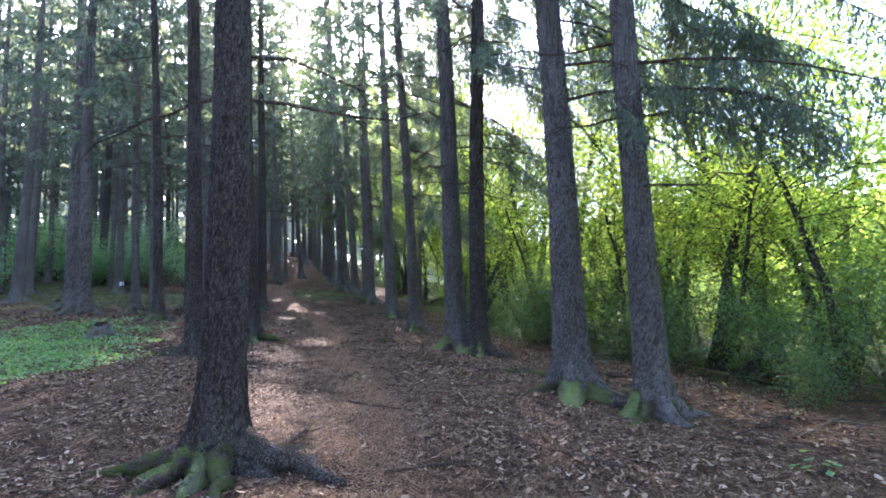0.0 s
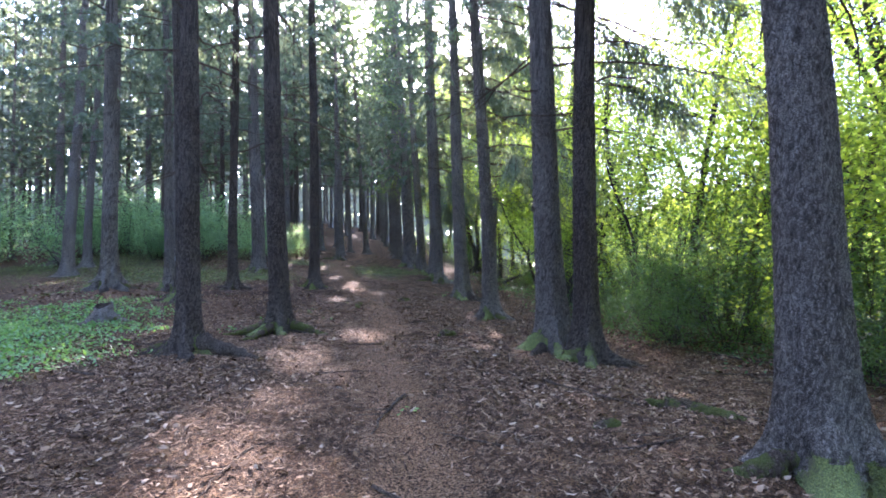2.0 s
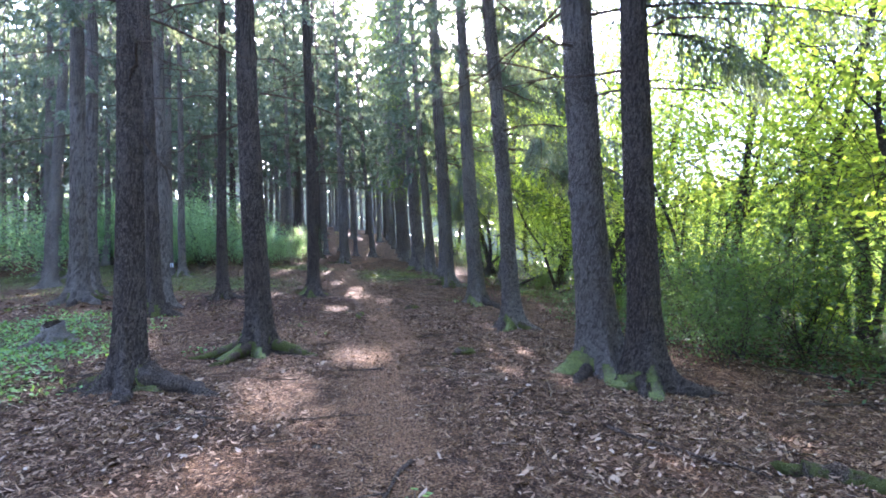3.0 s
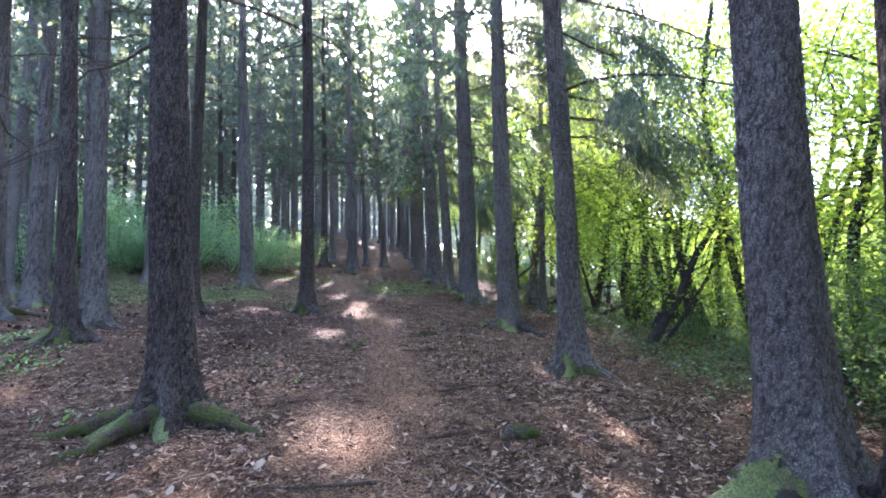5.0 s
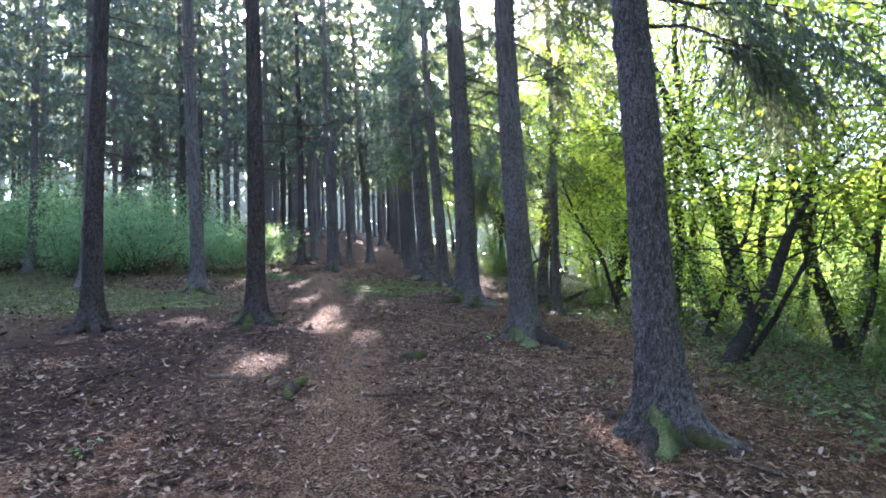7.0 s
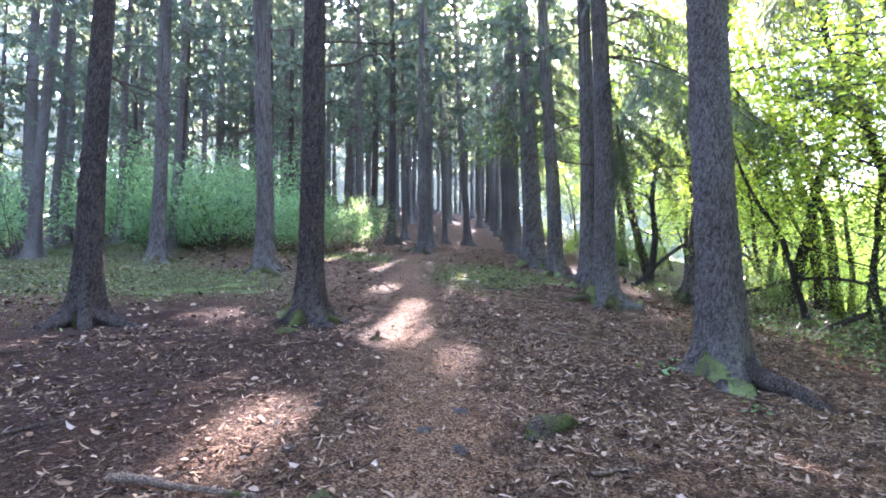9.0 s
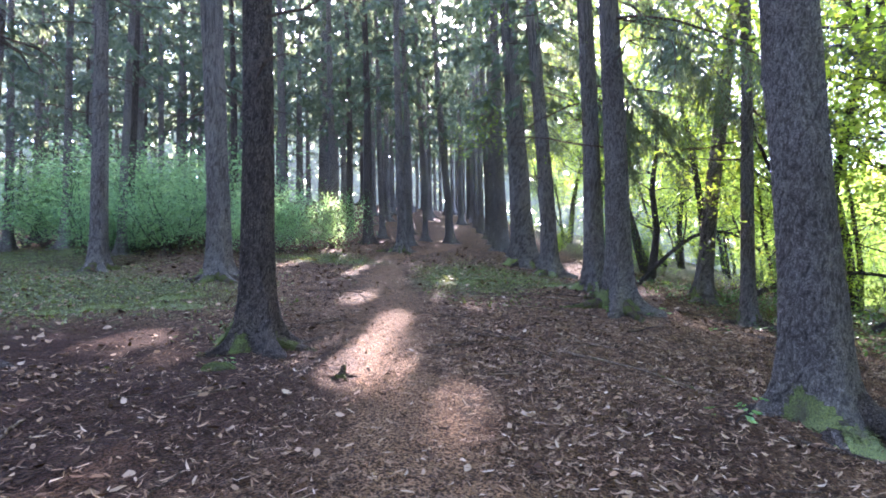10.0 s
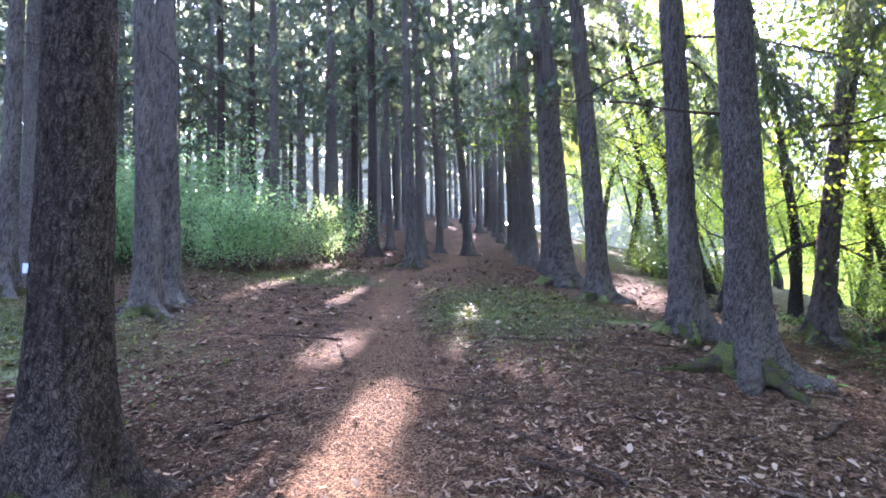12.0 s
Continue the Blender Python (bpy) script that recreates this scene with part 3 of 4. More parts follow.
def side_bough_mesh(seed):
    rng = np.random.default_rng(seed)
    bd = Build()
    bough(bd, rng, 0, 0, rng.uniform(2.4, 3.6), rng.uniform(0.3, 0.5), 150, 8, 0.019, hang=0.75)
    for _ in range(3):
        t = rng.uniform(0.3, 0.6)
        bough(bd, rng, -0.15 - 0.35 * t, rng.uniform(-0.7, 0.7), rng.uniform(1.2, 1.9), 0.5, 60, 8, 0.019, (t * 2.2, 0), 0.7)
    return bd.mesh("bough", [TWIG, NEEDLE])


BOUGHS = [side_bough_mesh(120 + k) for k in range(4)]


def spruce(x, y, r, lx, ly, up, near, seed, side_boughs=0, mat=None, text="", roots=()):
    rng = np.random.default_rng(seed)
    tree = new("spruce_tree")
    tree.location = (x, y, float(ground_z(x, y)) - 0.02)
    foot = 2 if near else 1 if y < 34 and -14.8 < x else 0
    tagged(tree, text or ("tall spruce with scaly grey-brown bark and bare lower trunk" if near else "slender spruce with a bare trunk deeper in the wood"), "tree", "spruces of the plantation")
    height = 23.5
    patches = []
    mossy = [(float(rng.uniform(185, 250)), float(rng.uniform(26, 42)), float(rng.uniform(0.18, 0.36))), (float(rng.uniform(255, 330)), float(rng.uniform(14, 26)), float(rng.uniform(0.15, 0.3)))] if foot else []
    part("trunk", trunk_mesh(rng, r, height, (lx, ly), foot, mat, mossy, patches), tree)
    for me in patches:
        part("moss_patch", me, tree, None, "cushion of bright green moss on the foot")
    part("crown", crown_for(x + lx * 14, y + ly * 14, tree.location.z, rng, near), tree, pose(lx * 14, ly * 14, 0))
    count = 9 if near else 5
    for k in range(count):
        z = rng.uniform(2.6, 7.8)
        az = rng.uniform(0, 360)
        rr = r * 0.8
        part("dead_branch", DEAD[int(rng.integers(6))], tree, pose(lx * z + rr * math.cos(radians(az)), ly * z + rr * math.sin(radians(az)), z, 0, float(rng.uniform(-5, 18)), float(az)))
    if foot:
        k = int(rng.integers(3, 5))
        a0 = rng.uniform(0, 360)
        for i in range(k):
            az = a0 + 360 * i / k + rng.uniform(-20, 20)
            ca, sa = math.cos(radians(az)), math.sin(radians(az))
            fall = math.degrees(math.atan2(float(ground_z(x + 0.8 * ca, y + 0.8 * sa)) - float(ground_z(x + 0.2 * ca, y + 0.2 * sa)), 0.6))
            part("root", ROOTS[int(rng.integers(6))], tree, pose(r * 0.75 * ca, r * 0.75 * sa, 0.02, 0, -fall, az), "surface root spreading from the foot of the trunk")
        for az, kind in roots:
            ca, sa = math.cos(radians(az)), math.sin(radians(az))
            fall = math.degrees(math.atan2(float(ground_z(x + 0.8 * ca, y + 0.8 * sa)) - float(ground_z(x + 0.2 * ca, y + 0.2 * sa)), 0.6))
            part("root", LONG_ROOTS[kind], tree, pose(r * 0.7 * ca, r * 0.7 * sa, 0.05, 0, -fall, az), ("thick dark root with bare bark", "long root overgrown with yellow-green moss")[kind])
    for i in range(side_boughs):
        z = rng.uniform(3.6, 8.5 if near and y < 9 else 11.0)
        az = rng.uniform(-55, 75)
        part("bough", BOUGHS[int(rng.integers(4))], tree, pose(lx * z, ly * z, z, 0, float(rng.uniform(2, 24)), float(az)), "drooping bough with dark green needles")
    return tree


for i, row in enumerate(ROW_NEAR):
    spruce(*row, True, 200 + i, side_boughs=(0, 7, 9, 6, 9, 12, 13, 7)[i], mat=(BARK, None, None, BARK, None, None, None, None)[i], roots=(((-20, 0), (185, 1), (285, 1)), ((190, 1),), ((230, 1),), (), (), (), ((-50, 0),), ((190, 1),))[i])
for i, row in enumerate(LEFT_NEAR):
    spruce(*row, True, 230 + i, mat=BARK, roots=(((-8, 0), (170, 1)), ((-12, 1), (215, 1)), (), ())[i])
for i, row in enumerate(ROW_FAR):
    spruce(*row, False, 250 + i, side_boughs=5 if i < 6 else 3)
for i, row in enumerate(MID_FAR + LEFT_MID + LEFT_FAR):
    spruce(row[0], row[1], 0.88 * row[2], *row[3:], False, 270 + i, mat=BARK if i % 7 == 3 else None)


for i, row in enumerate(EDGE):
    spruce(*row, False, 310 + i, side_boughs=3, text="leaning spruce standing at the edge of the thicket")


def far_spruce(x, y, rng):
    tree = new("spruce_tree")
    tree.location = (x, y, float(ground_z(x, y)) - 0.03)
    if not beams_near(x, y):
        s = float(rng.uniform(0.75, 1.15))
        tree.scale = (s, s, float(rng.uniform(0.9, 1.1)))
        tree.rotation_euler = (float(rng.normal(0, 0.012)), float(rng.normal(0, 0.012)), float(rng.uniform(0, 6.28)))
    tagged(tree, "distant spruce with a thin straight trunk", "tree", "spruces of the plantation")
    part("trunk", FAR_TRUNKS[int(rng.integers(4))], tree)
    part("crown", crown_for(x, y, tree.location.z, rng, False), tree)
    for k in range(2):
        z, az = float(rng.uniform(3, 7.5)), float(rng.uniform(0, 360))
        part("dead_branch", DEAD[int(rng.integers(6))], tree, pose(0, 0, z, 0, 8, az))


def row_x(y):
    """The line of the spruces along the right of the path."""
    return 2.2 - 0.30 * (y - 6) if y > 6 else 2.6 - 0.05 * y


rng = np.random.default_rng(5)
placed = [(a[0], a[1]) for a in KNOWN]
for y in np.arange(-9, 74, 2.95):
    for x in np.arange(-58, 4, 2.8):
        px, py = x + rng.uniform(-0.9, 0.9), y + rng.uniform(-0.9, 0.9)
        if px > row_x(py) - 0.5 or (float(path_distance(px, py)) < 1.8 and py < 47):
            continue
        deep = py > 36 + 0.1 * px
        # trees with y below -2.5 stay unseen behind the start, added for shade
        if not (deep or px < -26 + 0.15 * (30 - py) or py < -2.5):
            continue
        if min((px - a) ** 2 + (py - b) ** 2 for a, b in placed) < 1.7 ** 2:
            continue
        if px < -32 and rng.random() < 0.55 or py < -2.5 and (px < -14 or rng.random() < 0.4):
            continue
        if px < -50:
            continue
        placed.append((px, py))
        far_spruce(px, py, rng)


# ---- broadleaf trees and shrubs ----
def leaf_cloud(bd, rng, centres, radius, per, size, mi=1, flat=0.5):
    """Leaves scattered round the twig ends."""
    k = len(centres)
    c = np.repeat(centres, per, 0) + rng.normal(0, 1, (k * per, 3)) * np.array([radius, radius, radius * 0.6])
    ax = unit(rng.normal(0, 1, (k * per, 3)) * np.array([1, 1, 0.45]) + np.array([0, 0, -0.25]))
    sd = unit(np.cross(ax, unit(rng.normal(0, flat, (k * per, 3)) + np.array([0, 0, 1.0]))))
    bd.blades(c, ax, sd, size * rng.uniform(0.6, 1.3, k * per), size * 0.62 * rng.uniform(0.7, 1.3, k * per), mi)


def grow(bd, rng, p, d, length, r, depth, ends, up=0.25, kids=3):
    """A limb with side limbs, each smaller than the last."""
    k = 6 if r > 0.02 else 4
    pts = [p]
    dd = d.copy()
    for _ in range(k):
        dd = unit(dd + rng.normal(0, 0.16, 3) + np.array([0, 0, up * 0.15]))
        pts.append(pts[-1] + dd * length / k)
    pts = np.array(pts)
    bd.tube(pts, r * (1 - 0.6 * np.linspace(0, 1, k + 1)), 6 if r > 0.03 else 3, 0, False)
    if depth == 0:
        ends += [pts[-1], pts[-2], pts[2]]
        return
    if depth == 1:
        ends.append(pts[-1])
    for _ in range(kids):
        t = rng.uniform(0.35, 1.0)
        i = min(k - 1, int(t * k))
        nd = unit(dd * 0.55 + rng.normal(0, 0.62, 3) + np.array([0, 0, up]))
        grow(bd, rng, pts[i + 1], nd, length * rng.uniform(0.5, 0.75), r * 0.5, depth - 1, ends, up, kids)


def broadleaf_meshes(seed, height, r, direction, leaves, size, leaf_mat, spread=0.14, kids=3, kink=0.0):
    rng = np.random.default_rng(seed)
    wood, crown, ends, limbs = Build(), Build(), [], []
    k = 9
    pts, d = [np.array([0.0, 0, -0.15])], unit(np.array(direction, float))
    for i in range(k):
        d = unit(d + rng.normal(0, 0.09, 3) + np.array([0, 0, 0.06]) + kink * np.array([math.sin(i * 1.7), math.cos(i * 1.3), 0]) * 0.2)
        pts.append(pts[-1] + d * height * 0.62 / k)
    pts = np.array(pts)
    s = np.linspace(0, 1, k + 1)
    wood.tube(pts, r * (1 - 0.6 * s) * (1 + 0.5 * np.exp(-s * 14)), 10, 0, False)
    for i in range(3, k + 1):
        for _ in range(2):
            nd = unit(np.array([*rng.normal(0, 0.8, 2), rng.uniform(0.1, 0.8)]))
            limb = Build()
            limbs.append(limb)
            grow(limb, rng, pts[i], nd, height * rng.uniform(0.18, 0.32), r * 0.2, 1, ends, 0.2, kids)
    ends = np.array(ends)
    leaf_cloud(crown, rng, ends, height * spread * 0.28, max(2, leaves // len(ends)), size, 0)
    return [("trunk", wood.mesh("trunk", WOOD_DARK)), ("crown", crown.mesh("crown", leaf_mat))] + [("limb", b_.mesh("limb", WOOD_DARK)) for b_ in limbs]


def shrub_meshes(seed, height, leaves, size, leaf_mat):
    rng = np.random.default_rng(seed)
    crown, ends, stems = Build(), [], []
    for _ in range(7):
        wood = Build()
        stems.append(wood)
        nd = unit(np.array([*rng.normal(0, 0.42, 2), 1.0]))
        grow(wood, rng, np.array([*rng.normal(0, 0.12, 2), -0.1]), nd, height * rng.uniform(0.45, 0.7), 0.016, 1, ends, 0.3, 4)
    ends = np.array(ends)
    extra = ends[rng.integers(len(ends), size=len(ends))] * rng.uniform(0.45, 0.95, (len(ends), 1))
    leaf_cloud(crown, rng, np.concatenate([ends, extra]), height * 0.125, max(2, leaves // (2 * len(ends))), size, 0)
    return [("stem", b_.mesh("stem", WOOD_DARK)) for b_ in stems] + [("foliage", crown.mesh("foliage", leaf_mat))]


def plant_thing(name, meshes, x, y, turn, scale, label, category, group):
    ob = new(name)
    ob.location, ob.rotation_euler, ob.scale = (x, y, float(ground_z(x, y)) - 0.02), (0, 0, turn), (scale, scale, scale)
    for n_, me in meshes:
        part(n_, me, ob)
    return tagged(ob, label, category, group)


BROAD = [
    broadleaf_meshes(300, 9.5, 0.09, (0.15, 0.1, 1), 5600, 0.09, LEAF),
    broadleaf_meshes(301, 8.0, 0.075, (-0.25, 0.1, 1), 5200, 0.088, LEAF),
    broadleaf_meshes(302, 12.5, 0.11, (0.1, -0.15, 1), 7600, 0.09, LEAF),
    broadleaf_meshes(303, 7.0, 0.065, (0.45, 0.1, 1), 4800, 0.085, LEAF, kink=0.6),
]
BROAD_FAR = [broadleaf_meshes(306 + k, 9.0 + 2 * k, 0.09, (0.1, 0.1 * k, 1), 1500, 0.24, LEAF, kids=2) for k in range(2)]
SHRUB_SUN = [shrub_meshes(320 + k, 2.4 + 0.5 * k, 2100, 0.09, LEAF) for k in range(3)]
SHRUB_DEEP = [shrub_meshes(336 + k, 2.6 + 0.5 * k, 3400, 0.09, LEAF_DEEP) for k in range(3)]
SHRUB_SHADE = [shrub_meshes(330 + k, 2.8 + 0.5 * k, 2500, 0.095, LEAF_SHADE) for k in range(3)]

# leaning dark stems at the edge of the thicket
for x, y, r, direction, height, seed, leaves in (
    (0.72, 20.06, 0.105, (0.42, -0.1, 1), 6.8, 341, 1500),
    (1.0, 20.3, 0.05, (0.75, 0.1, 1), 5.0, 351, 1200),
    (3.4, 22.0, 0.06, (0.4, 0.0, 1), 6.5, 352, 1500),
    (3.8, 21.6, 0.05, (0.5, 0.0, 1), 6.0, 353, 1500),
    (1.5, 23.5, 0.07, (0.35, 0.0, 1), 6.0, 342, 2600),
    (-2.6, 33.0, 0.12, (0.12, 0.0, 1), 8.0, 346, 3500),
    (3.6, 12.0, 0.06, (0.3, 0.1, 1), 6.0, 347, 3000),
    (6.6, 12.2, 0.10, (0.5, 0.0, 1), 5.5, 348, 3500),
    (3.0, 17.0, 0.06, (-0.1, 0.1, 1), 7.5, 349, 4000),
):
    plant_thing("broadleaf_tree", broadleaf_meshes(seed, height, r, direction, leaves, 0.095, LEAF, kink=0.5), x, y, 0, 1, "leaning dark-barked broadleaf tree at the thicket edge", "tree", "broadleaf trees of the thicket")

rng = np.random.default_rng(8)
spots = []
for k in range(900):
    y = rng.uniform(1, 62)
    off = 3.6 + rng.uniform(0, 1) ** 1.3 * 24
    x = row_x(y) + off
    if len(spots) >= 74:
        break
    if y < 12 and off < 4.6 or y < 2 and off < 8 or (14 < y < 24 and x < 5.2) or (23 < y < 32 and x < row_x(y) + 5.0):
        continue
    if min([(x - a) ** 2 + (y - b) ** 2 for a, b in spots] or [99]) < 2.0 ** 2:
        continue
    spots.append((x, y))
    plant_thing("broadleaf_tree", BROAD[int(rng.integers(4))] if off < 13 else BROAD_FAR[int(rng.integers(2))], x, y, float(rng.uniform(0, 6.28)), float(rng.uniform(0.75, 1.2)), "young broadleaf tree with bright yellow-green leaves", "tree", "broadleaf trees of the thicket")
for x, y, k, s in ((9.5, 15.5, 2, 1.2), (8.0, 21.0, 2, 1.15), (11.5, 11.0, 2, 1.3), (13.0, 18.0, 0, 1.5), (6.3, 26.0, 2, 1.1), (4.0, 31.0, 2, 1.15), (10.5, 26.5, 0, 1.5), (1.6, 38.0, 2, 1.1), (7.5, 33.5, 2, 1.3), (0.8, 31.5, 2, 1.3), (1.7, 27.2, 2, 1.25), (2.9, 24.6, 2, 1.25), (4.2, 28.0, 2, 1.4), (5.4, 21.5, 2, 1.25), (2.6, 35.0, 2, 1.4), (7.0, 17.5, 2, 1.25), (-2.4, 36.0, 2, 1.35), (-3.4, 40.0, 2, 1.4), (-4.6, 44.5, 2, 1.4), (-1.2, 33.0, 0, 1.3), (-6.0, 49.0, 2, 1.4), (6.4, 13.4, 2, 1.15), (8.2, 16.2, 2, 1.3), (5.9, 19.3, 2, 1.2), (4.4, 24.0, 2, 1.2), (9.0, 13.0, 2, 1.2), (6.8, 23.6, 2, 1.35), (3.5, 29.5, 2, 1.3), (5.5, 30.8, 2, 1.3), (6.6, 28.2, 2, 1.2), (2.6, 33.6, 2, 1.3), (4.9, 34.2, 2, 1.4), (8.6, 30.2, 2, 1.3), (14.5, 7.0, 2, 1.2), (12.0, 4.0, 0, 1.3), (-0.5, 44.0, 2, 1.2)):
    plant_thing("broadleaf_tree", BROAD[k], x, y, x, s, "tall broadleaf tree with sunlit yellow-green crown", "tree", "broadleaf trees of the thicket")
for k in range(40):
    y = rng.uniform(4, 50)
    x = row_x(y) + 2.2 + rng.uniform(0, 1) ** 1.5 * 14
    if y < 9 and x < 6.0 or (13 < y < 23.5 and x < 4.4) or (23 < y < 32 and x < row_x(y) + 4.6):
        continue
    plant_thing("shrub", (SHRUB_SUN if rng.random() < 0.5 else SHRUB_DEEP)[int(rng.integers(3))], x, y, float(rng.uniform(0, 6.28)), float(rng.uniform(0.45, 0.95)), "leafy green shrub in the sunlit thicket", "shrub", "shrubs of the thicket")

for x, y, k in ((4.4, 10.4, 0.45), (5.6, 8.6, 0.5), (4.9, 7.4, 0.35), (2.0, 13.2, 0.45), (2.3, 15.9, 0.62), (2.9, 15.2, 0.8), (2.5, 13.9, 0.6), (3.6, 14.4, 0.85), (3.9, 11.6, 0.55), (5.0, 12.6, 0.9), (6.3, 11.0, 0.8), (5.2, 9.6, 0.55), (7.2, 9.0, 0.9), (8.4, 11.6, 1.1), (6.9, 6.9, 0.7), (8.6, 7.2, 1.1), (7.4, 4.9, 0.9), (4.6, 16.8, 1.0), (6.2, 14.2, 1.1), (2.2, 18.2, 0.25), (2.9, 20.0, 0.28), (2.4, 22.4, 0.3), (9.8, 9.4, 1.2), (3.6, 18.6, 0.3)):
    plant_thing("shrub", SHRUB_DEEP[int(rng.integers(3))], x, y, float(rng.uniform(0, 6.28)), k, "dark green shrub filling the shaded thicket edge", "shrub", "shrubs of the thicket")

for k in range(46):
    y = rng.uniform(6, 60)
    x = row_x(y) + rng.uniform(11, 28)
    plant_thing("shrub", SHRUB_SUN[int(rng.integers(3))], x, y, float(rng.uniform(0, 6.28)), float(rng.uniform(0.9, 1.6)), "leafy green shrub in the sunlit thicket", "shrub", "shrubs of the thicket")

# green undergrowth among the spruces
for k in range(64):
    if k < 16:
        x, y = rng.uniform(-19, -12.6), rng.uniform(28.8, 32)
    elif k < 22:
        x, y = rng.uniform(-13.4, -12.2), rng.uniform(29.5, 33)
    elif k < 48:
        x, y = rng.uniform(-34, -16), rng.uniform(31, 38)
    else:
        x, y = rng.uniform(-36, -21), rng.uniform(18, 33)
    if float(path_distance(x, y)) < 1.7:
        continue
    plant_thing("shrub", SHRUB_SHADE[int(rng.integers(3))], x, y, float(rng.uniform(0, 6.28)), float(rng.uniform(0.55, 1.1) if k < 16 else rng.uniform(0.5, 0.75) if k < 22 else rng.uniform(0.8, 1.8)), "dense blue-green deciduous shrub beneath the spruces", "shrub", "undergrowth beneath the spruces")


# ---- small plants ----
def cover_stuff(name, label, spots_xy, size, mat, seed, lift=0.05):
    rg = np.random.default_rng(seed)
    xy = np.asarray(spots_xy)
    z = ground_z(xy[:, 0], xy[:, 1]) + relief(xy[:, 0], xy[:, 1])
    k = len(xy)
    c = np.column_stack([xy, z + rg.uniform(0.01, lift, k)])
    ax = unit(rg.normal(0, 1, (k, 3)) * np.array([1, 1, 0.4]) + np.array([0, 0, 0.25]))
    sd = unit(np.cross(ax, unit(rg.normal(0, 0.35, (k, 3)) + np.array([0, 0, 1.0]))))
    bd = Build()
    bd.blades(c, ax, sd, size * rg.uniform(0.6, 1.4, k), size * 0.65 * rg.uniform(0.7, 1.3, k))
    return tagged(new(name, bd.mesh(name, mat)), label, "ground cover", "", "stuff")


def green_mask(x, y):
    """How green the forest floor is: patches of clover, moss and grass."""
    def blob(cx, cy, rx, ry):
        return np.exp(-(((x - cx) / rx) ** 2 + ((y - cy) / ry) ** 2))
    g = blob(-9.6, 10.8, 3.4, 4.2) + 0.8 * blob(-7.0, 9.0, 1.7, 1.6) + 0.6 * blob(-5.6, 28.0, 1.6, 3.0) + 0.5 * blob(-11.5, 23.0, 4.0, 2.2) + 0.55 * blob(-13.5, 22.5, 4.5, 4.5) + 0.75 * blob(-6.8, 29.3, 1.5, 3.4) + 0.9 * blob(-11.0, 29.8, 2.0, 1.3) + 0.8 * blob(-22, 28, 7, 6)
    right = np.clip((x - np.where(y > 6, 2.2 - 0.30 * (y - 6), 2.6 - 0.05 * y) - 1.3) / 2.0, 0, 1)
    g = g + np.where(y < 13, 0.35, 0.7) * right + 0.5 * blob(1.0, 17.5, 1.2, 3.0)
    far = np.clip((np.hypot(x + 5, y - 15) - 45) / 30, 0, 1)
    return np.clip(g, 0, 1) * (1 - far) + far


def humus_mask(x, y):
    """Dark crumbly humus, freshly scratched open beside the path."""
    def blob(cx, cy, rx, ry):
        return np.exp(-(((x - cx) / rx) ** 2 + ((y - cy) / ry) ** 2))
    return np.clip(blob(-7.2, 17.4, 2.5, 2.3) + 0.9 * blob(-7.8, 20.4, 2.6, 1.7) + 0.6 * blob(-3.0, 20.2, 0.8, 1.6) + 0.5 * blob(-5.6, 14.6, 1.2, 1.4), 0, 1) * (path_distance(x, y) > 0.3)


def scatter(seed, n_, x0, x1, y0, y1, keep):
    rg = np.random.default_rng(seed)
    x, y = rg.uniform(x0, x1, n_), rg.uniform(y0, y1, n_)
    k = rg.uniform(0, 1, n_) < keep(x, y)
    return np.column_stack([x[k], y[k]])


tuft = lambda x, y: np.clip(1.3 * green_mask(x, y) + 0.35 * vnoise(x, y, 0.7, 12) - 0.3, 0, 1) * (path_distance(x, y) > 0.6)
cover_stuff("ground_cover", "low green clover and seedlings on the forest floor", scatter(41, 60000, -14, -4.8, 5, 16, tuft), 0.06, GRASS, 42, 0.08)
cover_stuff("ground_cover", "thin green grass and moss under the spruces", scatter(45, 110000, -26, -4, 16, 35, tuft), 0.05, OLIVE, 46, 0.06)
cover_stuff("ground_cover", "green seedlings and herbs along the thicket edge", scatter(43, 62000, -4, 10, 3, 32, tuft), 0.07, LEAF_DEEP, 44, 0.2)


def seedling_mesh(seed, mat, leaves, size, height):
    rg = np.random.default_rng(seed)
    bd = Build()
    for _ in range(leaves):
        az, out = rg.uniform(0, 6.28), rg.uniform(0.3, 1.0) * size * 1.6
        tip = np.array([math.cos(az) * out, math.sin(az) * out, height * rg.uniform(0.4, 1.0)])
        q = np.linspace(0, 1, 4)[:, None]
        bd.tube(q * tip * np.array([1, 1, 0]) + np.sqrt(q) * tip * np.array([0, 0, 1]), 0.0025 * (1 - 0.5 * q[:, 0]), 4, 1, False)
        d = unit(np.array([math.cos(az), math.sin(az), -0.2]))
        sd = np.array([-math.sin(az), math.cos(az), 0.15])
        a, b, c_ = tip, tip + d * size * 0.5, tip + d * size
        bd.add([a, b + sd * size * 0.33, c_, b - sd * size * 0.33, b + np.array([0, 0, -0.012])], [[0, 4, 1], [0, 3, 4], [4, 2, 1], [3, 2, 4]])
    return bd.mesh("leaf_spray", [mat, WOOD_DARK], False)


SEEDLING = [seedling_mesh(400 + k, GRASS, (8, 6, 9)[k], (0.085, 0.07, 0.055)[k], (0.14, 0.10, 0.2)[k]) for k in range(3)]
